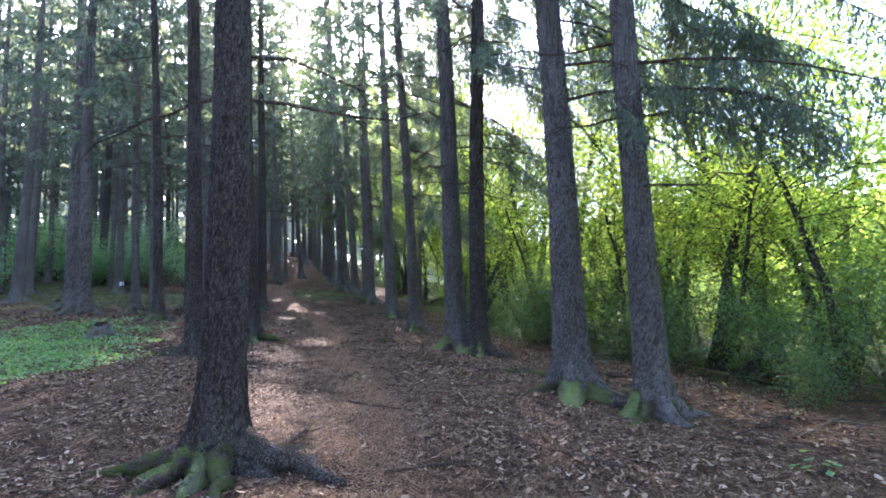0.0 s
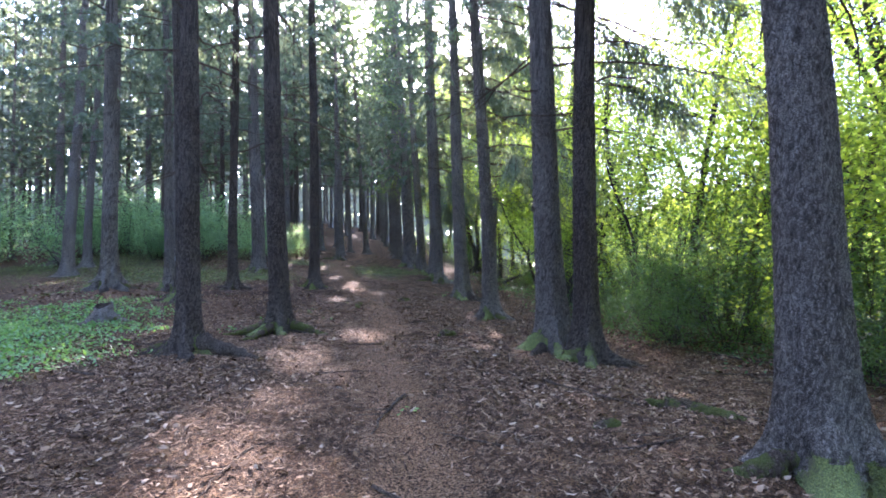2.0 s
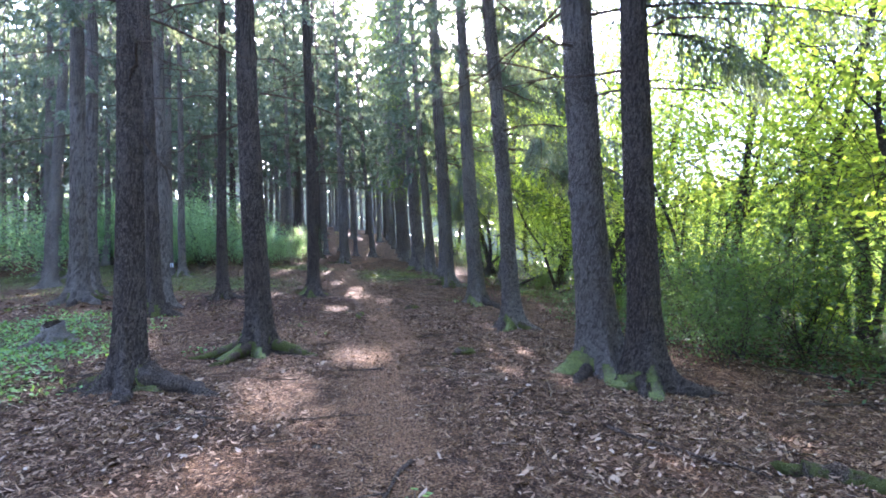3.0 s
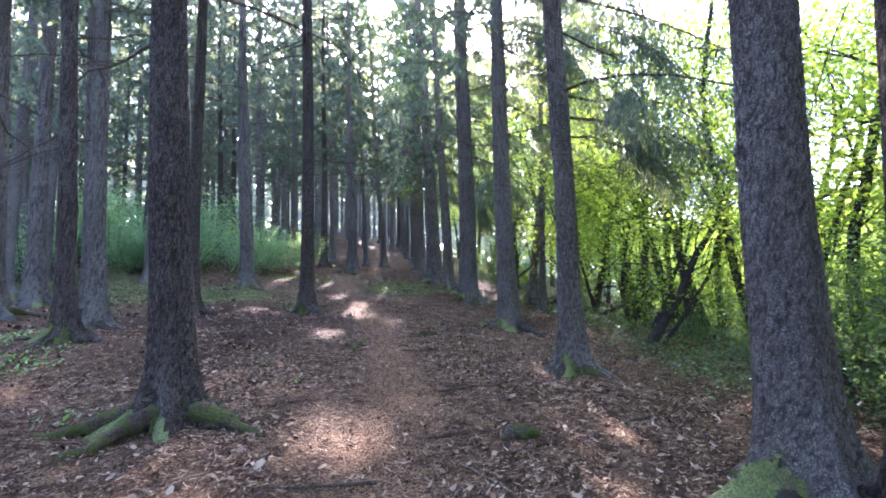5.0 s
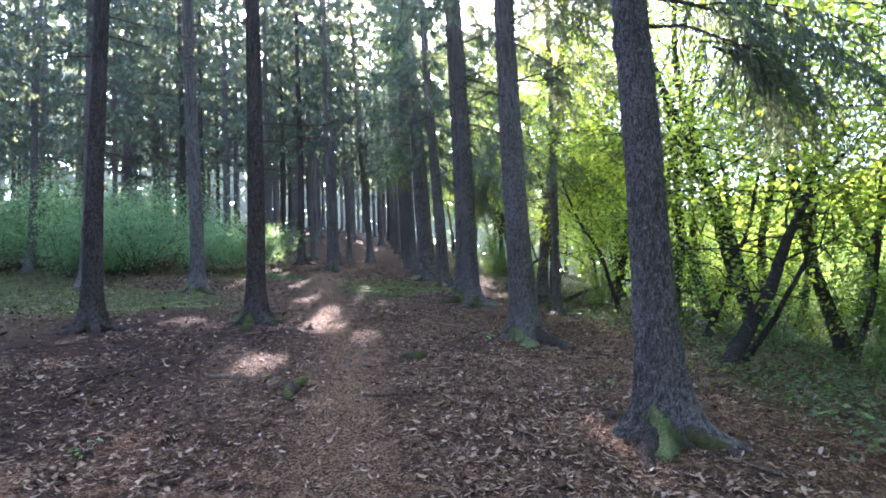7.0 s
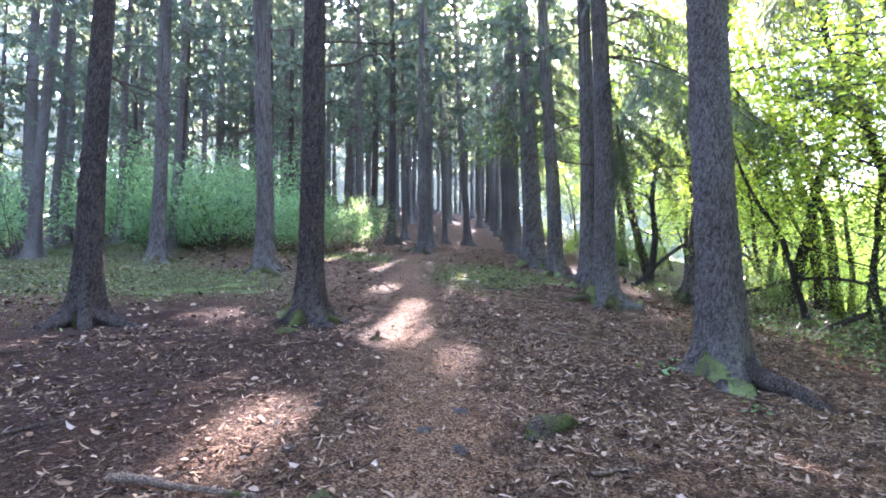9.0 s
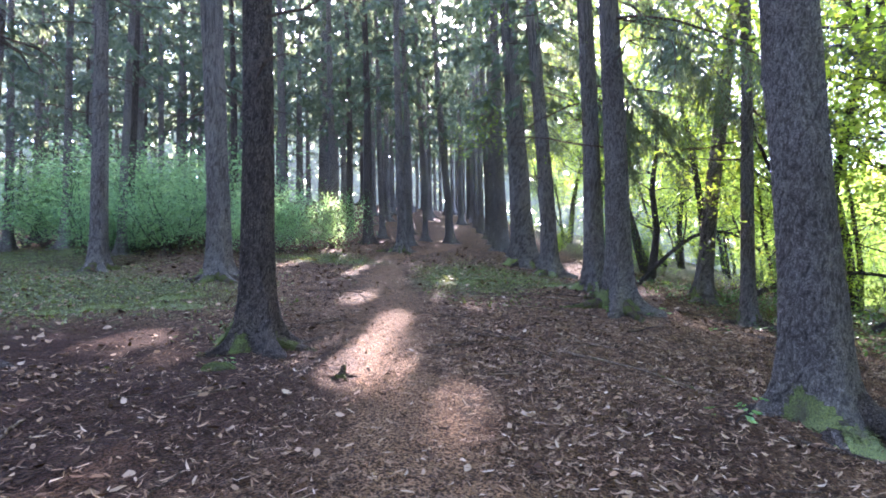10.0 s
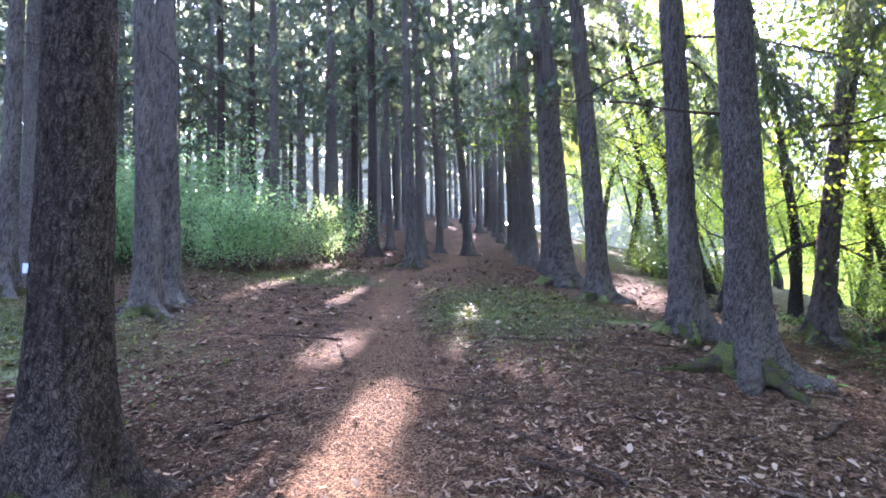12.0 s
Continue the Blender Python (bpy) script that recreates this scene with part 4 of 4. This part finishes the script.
for k, (x, y, s) in enumerate(((-3.55, 25.0, 1.0), (-2.75, 20.75, 1.2), (-2.62, 20.9, 1.0), (-2.95, 25.2, 1.1), (-2.2, 24.6, 0.9), (-4.9, 13.2, 0.9), (-2.0, 19.8, 0.8), (-1.3, 8.2, 0.8), (-1.2, 17.6, 0.9), (-6.9, 20.4, 0.7), (-1.7, 22.9, 1.0), (0.6, 15.0, 1.1), (1.0, 17.4, 1.3), (0.2, 18.3, 1.1), (1.8, 18.9, 1.2), (2.9, 4.4, 1.2), (-4.1, 14.0, 0.7), (-4.7, 14.6, 0.8))):
    ob = new("seedling")
    ob.location, ob.rotation_euler, ob.scale = (x, y, top_z(x, y) - 0.01), (0, 0, k * 1.3), (s, s, s)
    part("leaf_spray", SEEDLING[k % 3], ob)
    tagged(ob, "small bright green broadleaf seedling in the leaf litter", "plant", "seedlings on the forest floor")


# ---- litter ----
def litter(name, label, seed, n_, x0, x1, y0, y1, size, slim, keep):
    """Curled oval leaves and chips lying on the ground."""
    rg = np.random.default_rng(seed)
    xy = scatter(seed + 1, n_, x0, x1, y0, y1, keep)
    k = len(xy)
    z = ground_z(xy[:, 0], xy[:, 1]) + relief(xy[:, 0], xy[:, 1])
    az = rg.uniform(0, 6.28, k)
    ln = size * np.clip(rg.lognormal(0, 0.4, k), 0.3, 1.9)
    wd = ln * rg.uniform(slim * 0.6, slim * 1.5, k)
    ax = np.column_stack([np.cos(az), np.sin(az), rg.normal(0, 0.24, k)])
    sd = np.column_stack([-np.sin(az), np.cos(az), rg.normal(0, 0.38, k)])
    c = np.column_stack([xy, z + rg.uniform(0.003, 0.022, k)])
    bend, roll_ = rg.uniform(-0.7, 1.3, k), rg.uniform(-0.6, 1.4, k)
    v = []
    for u, w in ((-0.5, 0.0), (-0.22, 0.5), (0.24, 0.42), (0.5, 0.05), (0.2, -0.5), (-0.26, -0.4)):
        p = c + ax * (u * ln)[:, None] + sd * (w * wd * rg.uniform(0.75, 1.25, k))[:, None]
        p[:, 2] += bend * u * u * ln + roll_ * w * w * wd
        v.append(p)
    v = np.stack(v, 1).reshape(-1, 3)
    base = np.arange(k)[:, None] * 6
    f = np.concatenate([base + np.array(t) for t in ((0, 5, 1), (1, 5, 4), (1, 4, 2), (2, 4, 3))])
    return tagged(new(name, mesh_from(name, v, f, DRY, False)), label, "leaf litter", "", "stuff")


off_path = lambda x, y: np.clip((path_distance(x, y) - 0.15) / 0.9, 0.2, 1) * (1 - 0.45 * humus_mask(x, y)) * (0.25 + 0.75 * np.clip(0.5 + vnoise(x, y, 1.1, 21) + 0.4 * vnoise(x, y, 0.35, 22), 0, 1))
litter("leaf_litter", "dry brown curled leaves strewn over the soil", 500, 120000, -8.5, 4.5, 2.5, 25.5, 0.042, 0.36, off_path)
litter("wood_chips", "small slivers of bark and twig scattered on the soil", 505, 140000, -8.0, 2.6, 3.0, 24.5, 0.05, 0.13, lambda x, y: 0.35 + 0.6 * off_path(x, y))
litter("leaf_litter", "dry brown leaves spread beneath the spruces", 510, 34000, -17, 5, 12, 38, 0.065, 0.5, lambda x, y: off_path(x, y) * ((x < -8.5) | (y > 25.5)))


def stick_mesh(seed, length, r, mat):
    rg = np.random.default_rng(seed)
    bd = Build()
    s = np.linspace(0, 1, 8)
    y = np.cumsum(rg.normal(0, 0.03, 8)) * length
    z = r + 0.3 * np.abs(np.cumsum(rg.normal(0, 0.01, 8))) * length
    pts = np.stack([(s - 0.5) * length, y - y.mean(), z], -1)
    bd.tube(pts, r * (1 - 0.55 * s) * (1 + 0.1 * rg.normal(0, 1, 8)), 7)
    for _ in range(int(rg.integers(0, 3))):
        i = int(rg.integers(2, 6))
        d = unit(np.array([rg.uniform(0.3, 1), rg.choice([-1, 1]) * rg.uniform(0.4, 1), 0.1]))
        q = np.linspace(0, 1, 4)[:, None]
        bd.tube(pts[i] + q * d * length * 0.25, r * 0.5 * (1 - 0.6 * q[:, 0]), 5)
    return bd.mesh("fallen_stick", mat)


STICKS = [stick_mesh(600 + k, (0.25, 0.4, 0.6, 0.9, 0.35, 1.2)[k], (0.006, 0.008, 0.010, 0.012, 0.012, 0.014)[k], TWIG if k % 2 else CUT_WOOD) for k in range(6)]


def lay(name, me, x, y, turn, s, label, category, group=""):
    ob = new(name, me)
    e = 0.2
    gx, gy = (float(ground_z(x + e, y)) - float(ground_z(x - e, y))) / (2 * e), (float(ground_z(x, y + e)) - float(ground_z(x, y - e))) / (2 * e)
    up = Vector((-gx, -gy, 1)).normalized()
    ob.matrix_basis = Matrix.Translation((x, y, top_z(x, y))) @ Vector((0, 0, 1)).rotation_difference(up).to_matrix().to_4x4() @ Matrix.Rotation(turn, 4, "Z") @ Matrix.Scale(s, 4)
    return tagged(ob, label, category, group)


rng = np.random.default_rng(77)
for x, y in scatter(78, 620, -8.5, 3.4, 4, 27, lambda x, y: np.clip((path_distance(x, y) - 0.2) / 1.2, 0.05, 0.65)):
    lay("fallen_stick", STICKS[int(rng.integers(6))], float(x), float(y), float(rng.uniform(0, 6.28)), float(rng.uniform(0.5, 1.1)), "thin dry stick lying in the leaf litter", "stick", "sticks on the forest floor")


# fallen branches in the shade below the thicket
rng = np.random.default_rng(79)
DEAD_LIMBS = ((-1.0, 29.9, 0.1, 4.2, 1.1), (-3.0, 31.4, 0.15, 3.0, 1.6), (0.6, 27.6, 0.2, 4.0, 0.9), (5.6, 10.6, 0.35, 3.2, 1.2))
BRANCHES = [stick_mesh(660 + k, (1.3, 1.8, 2.3)[k], (0.014, 0.018, 0.02)[k], (TWIG, CUT_WOOD, WOOD_DARK)[k]) for k in range(3)]
for x, y in scatter(80, 150, 2.6, 8.5, 5.5, 17, lambda x, y: np.clip((x - 2.0 + 0.3 * (y - 8)) / 2, 0, 0.5)):
    lay("fallen_branch", BRANCHES[int(rng.integers(3))], float(x), float(y), float(rng.uniform(0, 6.28)), float(rng.uniform(0.5, 1.0)), "dry fallen branch in the shade of the thicket", "fallen branch", "fallen branches under the thicket")


def mossy_log_mesh(seed, length, r, mat):
    rg = np.random.default_rng(seed)
    bd = Build()
    s = np.linspace(0, 1, 26)
    pts = np.stack([(s - 0.5) * length, 0.06 * length * np.sin(s * 5), np.full(26, r * 0.2)], -1)
    bd.tube(pts, r * (0.06 + 0.94 * np.sin(np.pi * np.clip(s, 0.0, 1.0)) ** 0.45) * (1 + 0.08 * rg.normal(0, 1, 26)), 18)
    v = np.concatenate(bd.v)
    v += 0.034 * np.stack([vnoise(v[:, 0], v[:, 2] + k, 0.05, seed + k) for k in range(3)], -1) * r / 0.08
    bd.v = [v]
    return bd.mesh("mossy_branch", mat)


lay("mossy_branch", mossy_log_mesh(610, 0.85, 0.065, MOSSY_WOOD), -4.22, 16.6, 1.9, 1, "fallen branch covered in green moss beside the path", "fallen branch")
lay("mossy_branch", mossy_log_mesh(611, 0.55, 0.075, MOSSY_WOOD), -3.47, 18.4, 1.3, 1, "short log overgrown with green moss on the litter", "fallen branch")
lay("mossy_branch", mossy_log_mesh(612, 0.35, 0.075, MOSSY_WOOD), -1.53, 12.8, 0.6, 1, "moss-covered lump of wood at the path edge", "fallen branch")
lay("mossy_branch", mossy_log_mesh(613, 0.9, 0.075, MOSSY_WOOD), 1.32, 8.86, -0.5, 1, "mossy fallen branch beside a spruce foot", "fallen branch")
lay("mossy_branch", mossy_log_mesh(614, 0.3, 0.05, MOSSY_WOOD), 0.38, 8.07, 0.7, 1, "small moss cushion on dead wood in the litter", "fallen branch")
lay("fallen_stick", stick_mesh(620, 0.75, 0.022, CUT_WOOD), -4.85, 16.76, 0.2, 1, "pale barkless stick lying on the needle litter", "stick", "sticks on the forest floor")
lay("fallen_stick", stick_mesh(621, 1.6, 0.014, CUT_WOOD), -3.4, 21.9, -0.4, 1, "long thin pale stick on the leaf litter", "stick", "sticks on the forest floor")
lay("fallen_stick", stick_mesh(622, 1.3, 0.016, TWIG), -5.4, 25.9, 0.2, 1, "thin dark branch lying across the green patch", "stick", "sticks on the forest floor")


def moss_cushion_mesh(seed, rx, ry, thick):
    """A low ragged mat of moss with short tufts."""
    rg = np.random.default_rng(seed)
    th = np.linspace(0, 2 * np.pi, 40, endpoint=False)
    edge = 1 + 0.3 * vnoise(np.cos(th) * 2, np.sin(th) * 2, 0.9, seed) + 0.15 * vnoise(np.cos(th) * 6, np.sin(th) * 6, 0.9, seed + 1)
    v = []
    for f in (1.0, 0.85, 0.6, 0.3, 0.02):
        x, y = rx * f * edge * np.cos(th), ry * f * edge * np.sin(th)
        v.append(np.stack([x, y, thick * (1 - f * f) ** 0.5 - 0.02 + 0.012 * vnoise(x, y, 0.09, seed + 2)], -1))
    i, j = np.meshgrid(np.arange(4), np.arange(40), indexing="ij")
    q = np.stack([i * 40 + j, i * 40 + (j + 1) % 40, (i + 1) * 40 + (j + 1) % 40, (i + 1) * 40 + j], -1).reshape(-1, 4)
    bd = Build()
    bd.add(np.concatenate(v), q)
    k = 700
    a, f = rg.uniform(0, 6.28, k), np.sqrt(rg.uniform(0, 1, k)) * 1.05
    at_ = np.column_stack([rx * f * np.cos(a), ry * f * np.sin(a), thick * np.sqrt(np.clip(1 - f * f, 0, 1))])
    up_ = unit(rg.normal(0, 0.4, (k, 3)) + np.array([0, 0, 1.0]))
    bd.blades(at_, up_, unit(np.cross(up_, rg.normal(0, 1, (k, 3)))), rg.uniform(0.02, 0.05, k), 0.008)
    return bd.mesh("moss_cushion", MOSS)


for k, (x, y, rx, ry, turn) in enumerate(((-9.45, 22.35, 0.5, 0.3, 0.4), (-10.3, 21.5, 0.75, 0.16, 1.2), (-11.2, 21.2, 0.5, 0.14, 0.3), (-9.9, 23.1, 0.35, 0.2, 0.9), (-6.95, 27.25, 0.55, 0.2, 0.3), (-6.4, 27.6, 0.35, 0.2, 0.8), (-6.8, 20.25, 0.14, 0.1, 0.2), (-4.6, 27.6, 0.45, 0.2, -0.2))):
    lay("moss_cushion", moss_cushion_mesh(680 + 4 * k, rx, ry, 0.045), x, y, turn, 1, "flat mat of yellow-green moss on the forest floor", "moss", "moss mats on the forest floor")


def snag_mesh(seed):
    """A short broken stub of wood with splintered top and a spreading foot."""
    rg = np.random.default_rng(seed)
    bd = Build()
    z = np.array([-0.05, 0.0, 0.03, 0.07, 0.11, 0.15])
    bd.tube(np.column_stack([0.25 * z, 0.1 * z, z]), [0.10, 0.075, 0.05, 0.042, 0.036, 0.02], 12)
    for a in (0.3, 2.2, 3.9, 5.2):
        q_ = np.linspace(0, 1, 5)
        bd.tube(np.column_stack([np.cos(a) * (0.03 + 0.17 * q_), np.sin(a) * (0.03 + 0.17 * q_), 0.03 - 0.04 * q_]), 0.028 * (1 - 0.75 * q_), 7)
    w = np.concatenate(bd.v)
    bd.v = [w + 0.006 * rg.normal(0, 1, w.shape)]
    return bd.mesh("broken_snag", BARK_MOSSY)


lay("broken_snag", snag_mesh(690), -5.69, 20.36, 0.4, 0.65, "short broken wooden snag sticking out of the path edge", "dead wood")


def fallen_limb_meshes(seed, length, r, rise):
    """A dead limb arching out of the thicket, and its side twigs."""
    rg = np.random.default_rng(seed)
    bd = Build()
    q_ = np.linspace(0, 1, 14)
    pts = np.column_stack([q_ * length, 0.12 * length * np.sin(q_ * 3.0) + np.cumsum(rg.normal(0, 0.02, 14)), rise * np.sin(q_ * 2.3) - 0.05 + np.cumsum(rg.normal(0, 0.015, 14))])
    bd.tube(pts, r * (1 - 0.7 * q_), 8)
    out = [("limb", bd.mesh("limb", WOOD_DARK))]
    for _ in range(7):
        i_ = int(rg.integers(4, 13))
        d = unit(np.array([rg.uniform(0.2, 1), rg.normal(0, 0.8), rg.uniform(0.1, 0.9)]))
        w = np.linspace(0, 1, 6)[:, None]
        bd = Build()
        bd.tube(pts[i_] + w * d * length * rg.uniform(0.15, 0.35) + np.cumsum(rg.normal(0, 0.02, (6, 3)), 0) * w, r * 0.3 * (1 - 0.8 * w[:, 0]), 5)
        out.append(("twig", bd.mesh("twig", WOOD_DARK)))
    return out


for k, (x, y, turn, length, rise) in enumerate(DEAD_LIMBS):
    ob = lay("fallen_limb", None, x, y, turn, 1, "dark dead limb arching low through the thicket edge", "dead limb", "dead limbs at the thicket edge")
    for n_, me in fallen_limb_meshes(700 + k, length, 0.07, rise):
        part(n_, me, ob)


STUMP_ROOT = root_mesh(78, 0.6, 0.09, STUMP_WOOD)


def stump(x, y, r, h, seed):
    rg = np.random.default_rng(seed)
    ob = new("tree_stump")
    ob.location = (x, y, float(ground_z(x, y)) - 0.02)
    tagged(ob, "low weathered tree stump with spreading roots and hollow top", "stump")
    seg = 40
    th = np.linspace(0, 2 * np.pi, seg, endpoint=False)
    prof = [(-0.1, 2.0), (0.0, 1.65), (0.06, 1.3), (0.13, 1.1), (h * 0.7, 1.0), (h, 0.97), (h + 0.004, 0.89), (h - 0.06, 0.8), (h - 0.2, 0.7), (h - 0.22, 0.05)]
    v = []
    for z, m in prof:
        rr = r * m * (1 + 0.05 * np.cos(3 * th + 1) + (0.22 * np.cos(5 * th) * (m > 1.05)) + 0.04 * rg.normal(0, 1, seg))
        v.append(np.stack([rr * np.cos(th), rr * np.sin(th), z + (0.015 * np.cos(2 * th) + 0.055 * np.sin(th) * (z / h)) * (z > 0.1)], -1))
    rim = 7
    for name, rings, mat in (("body", v[:rim], STUMP_WOOD), ("hollow", v[rim - 1:], BARK)):
        i, j = np.meshgrid(np.arange(len(rings) - 1), np.arange(seg), indexing="ij")
        q = np.stack([i * seg + j, i * seg + (j + 1) % seg, (i + 1) * seg + (j + 1) % seg, (i + 1) * seg + j], -1).reshape(-1, 4).tolist()
        if name == "hollow":
            q.append([(len(rings) - 1) * seg + s_ for s_ in range(seg)])
        part(name, mesh_from(name, np.concatenate(rings), q, mat), ob)
    for k in range(4):
        az = -15 + 92 * k
        part("root", STUMP_ROOT, ob, pose(r * 0.9 * math.cos(radians(az)), r * 0.9 * math.sin(radians(az)), 0.03, 0, 0, az) @ Matrix.Scale(0.75, 4))


stump(-8.0, 12.7, 0.16, 0.31, 640)
stump(-14.6, 20.6, 0.2, 0.22, 641)


def stone_mesh(seed, r):
    rg = np.random.default_rng(seed)
    bm = bmesh.new()
    bmesh.ops.create_icosphere(bm, subdivisions=3, radius=r)
    for v in bm.verts:
        k = 1 + 0.25 * noise.noise(v.co * (2.2 / r) * 0.6 + Vector((seed, 0, 0)))
        v.co = Vector((v.co.x * k, v.co.y * k * 0.75, v.co.z * k * 0.42))
    me = bpy.data.meshes.new("stone")
    bm.to_mesh(me)
    bm.free()
    me.materials.append(STONE)
    me.polygons.foreach_set("use_smooth", np.ones(len(me.polygons), bool))
    return me


STONES = [stone_mesh(k + 3, 0.075) for k in range(3)]
for k, (x, y, s) in enumerate(((-4.1, 18.5, 0.8), (-4.2, 18.05, 0.8), (-3.9, 17.85, 0.8), (-4.75, 17.4, 0.6), (-5.0, 18.1, 0.5), (-2.95, 18.9, 0.5), (-1.9, 11.7, 0.6), (-3.3, 12.4, 0.5), (-2.2, 9.0, 0.5))):
    lay("stone", STONES[k % 3], x, y, k * 1.1, s, "small grey stone half sunk in the path", "stone", "stones in the path")

# white blaze on a spruce
blaze = Build()
th = np.linspace(-0.45, 0.45, 7)
zz = np.linspace(0, 0.2, 5)
rr = 0.225 * 1.06 + 0.035
TH, ZZ = np.meshgrid(th, zz, indexing="ij")
v = np.stack([rr * np.cos(TH), rr * np.sin(TH), ZZ], -1).reshape(-1, 3)
f = [[i * 5 + j, (i + 1) * 5 + j, (i + 1) * 5 + j + 1, i * 5 + j + 1] for i in range(6) for j in range(4)]
white, n, l, b = node_material("white_paint")
l.new(ramp(n, l, noise_node(n, l, 30, 4, coords(n, l)), [(0.3, (0.45, 0.44, 0.42)), (0.6, (0.75, 0.74, 0.72))]), b.inputs["Base Color"])
b.inputs["Roughness"].default_value = 0.8
bl = new("paint_blaze", mesh_from("paint_blaze", v, f, white))
bl.matrix_basis = pose(-16.29, 27.12, float(ground_z(-16.29, 27.12)) + 0.38, 0, 0, -25)
tagged(bl, "faded white paint mark on a spruce trunk", "paint mark")


# ---- ground and distance ----
def steps(lo, hi, fine, out):
    mid = np.arange(lo, hi, fine)
    a, b, s = [], [], fine
    x = hi
    while x < out:
        b.append(x)
        s *= 1.22
        x += s
    x, s = lo, fine
    while x > -out:
        s *= 1.22
        x -= s
        a.append(x)
    return np.concatenate([a[::-1], mid, b])


gx, gy = steps(-11, 4.5, 0.12, 900), steps(2, 27, 0.12, 900)
GX, GY = np.meshgrid(gx, gy, indexing="ij")
near = np.clip((60 - np.hypot(GX + 4, GY - 14)) / 30, 0, 1)
GZ = ground_z(GX, GY) + relief(GX, GY) * near
i, j = np.meshgrid(np.arange(len(gx) - 1), np.arange(len(gy) - 1), indexing="ij")
w = len(gy)
q = np.stack([i * w + j, (i + 1) * w + j, (i + 1) * w + j + 1, i * w + j + 1], -1).reshape(-1, 4)
gmesh = mesh_from("ground", np.stack([GX, GY, GZ], -1).reshape(-1, 3), q, FLOOR)
for key, values in (("path", np.exp(-(path_distance(GX, GY) / (0.52 + 0.16 * vnoise(GX, GY, 1.3, 31))) ** 2)), ("green", green_mask(GX, GY)), ("humus", humus_mask(GX, GY))):
    at = gmesh.attributes.new(key, "FLOAT", "POINT")
    at.data.foreach_set("value", values.reshape(-1).astype(np.float32))
tagged(new("ground", gmesh), "brown forest floor of needles, leaf litter and a trodden earth path", "ground", "", "structure")

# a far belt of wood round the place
def with_haze_glow(mat, name, glow, strength):
    """A leaf copy with emission added to imitate a hundred metres of sunlit air."""
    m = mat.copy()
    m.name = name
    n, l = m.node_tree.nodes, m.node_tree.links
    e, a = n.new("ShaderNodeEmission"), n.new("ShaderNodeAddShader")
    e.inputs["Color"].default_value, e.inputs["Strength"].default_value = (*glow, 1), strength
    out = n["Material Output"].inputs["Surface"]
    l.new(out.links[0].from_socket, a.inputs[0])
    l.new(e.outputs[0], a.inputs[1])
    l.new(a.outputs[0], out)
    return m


rng = np.random.default_rng(9)
for mat, label, a0, a1, tall, k in ((with_haze_glow(NEEDLE, "far_spruce_haze", (0.62, 0.72, 0.68), 0.022), "distant dark spruce forest with an added haze glow closing the plantation", 78, 300, 29, 34000), (with_haze_glow(LEAF, "far_broadleaf_haze", (0.85, 1.0, 0.25), 0.05), "distant broadleaf woods brightened by an added glow beyond the thicket", -60, 78, 15, 30000)):
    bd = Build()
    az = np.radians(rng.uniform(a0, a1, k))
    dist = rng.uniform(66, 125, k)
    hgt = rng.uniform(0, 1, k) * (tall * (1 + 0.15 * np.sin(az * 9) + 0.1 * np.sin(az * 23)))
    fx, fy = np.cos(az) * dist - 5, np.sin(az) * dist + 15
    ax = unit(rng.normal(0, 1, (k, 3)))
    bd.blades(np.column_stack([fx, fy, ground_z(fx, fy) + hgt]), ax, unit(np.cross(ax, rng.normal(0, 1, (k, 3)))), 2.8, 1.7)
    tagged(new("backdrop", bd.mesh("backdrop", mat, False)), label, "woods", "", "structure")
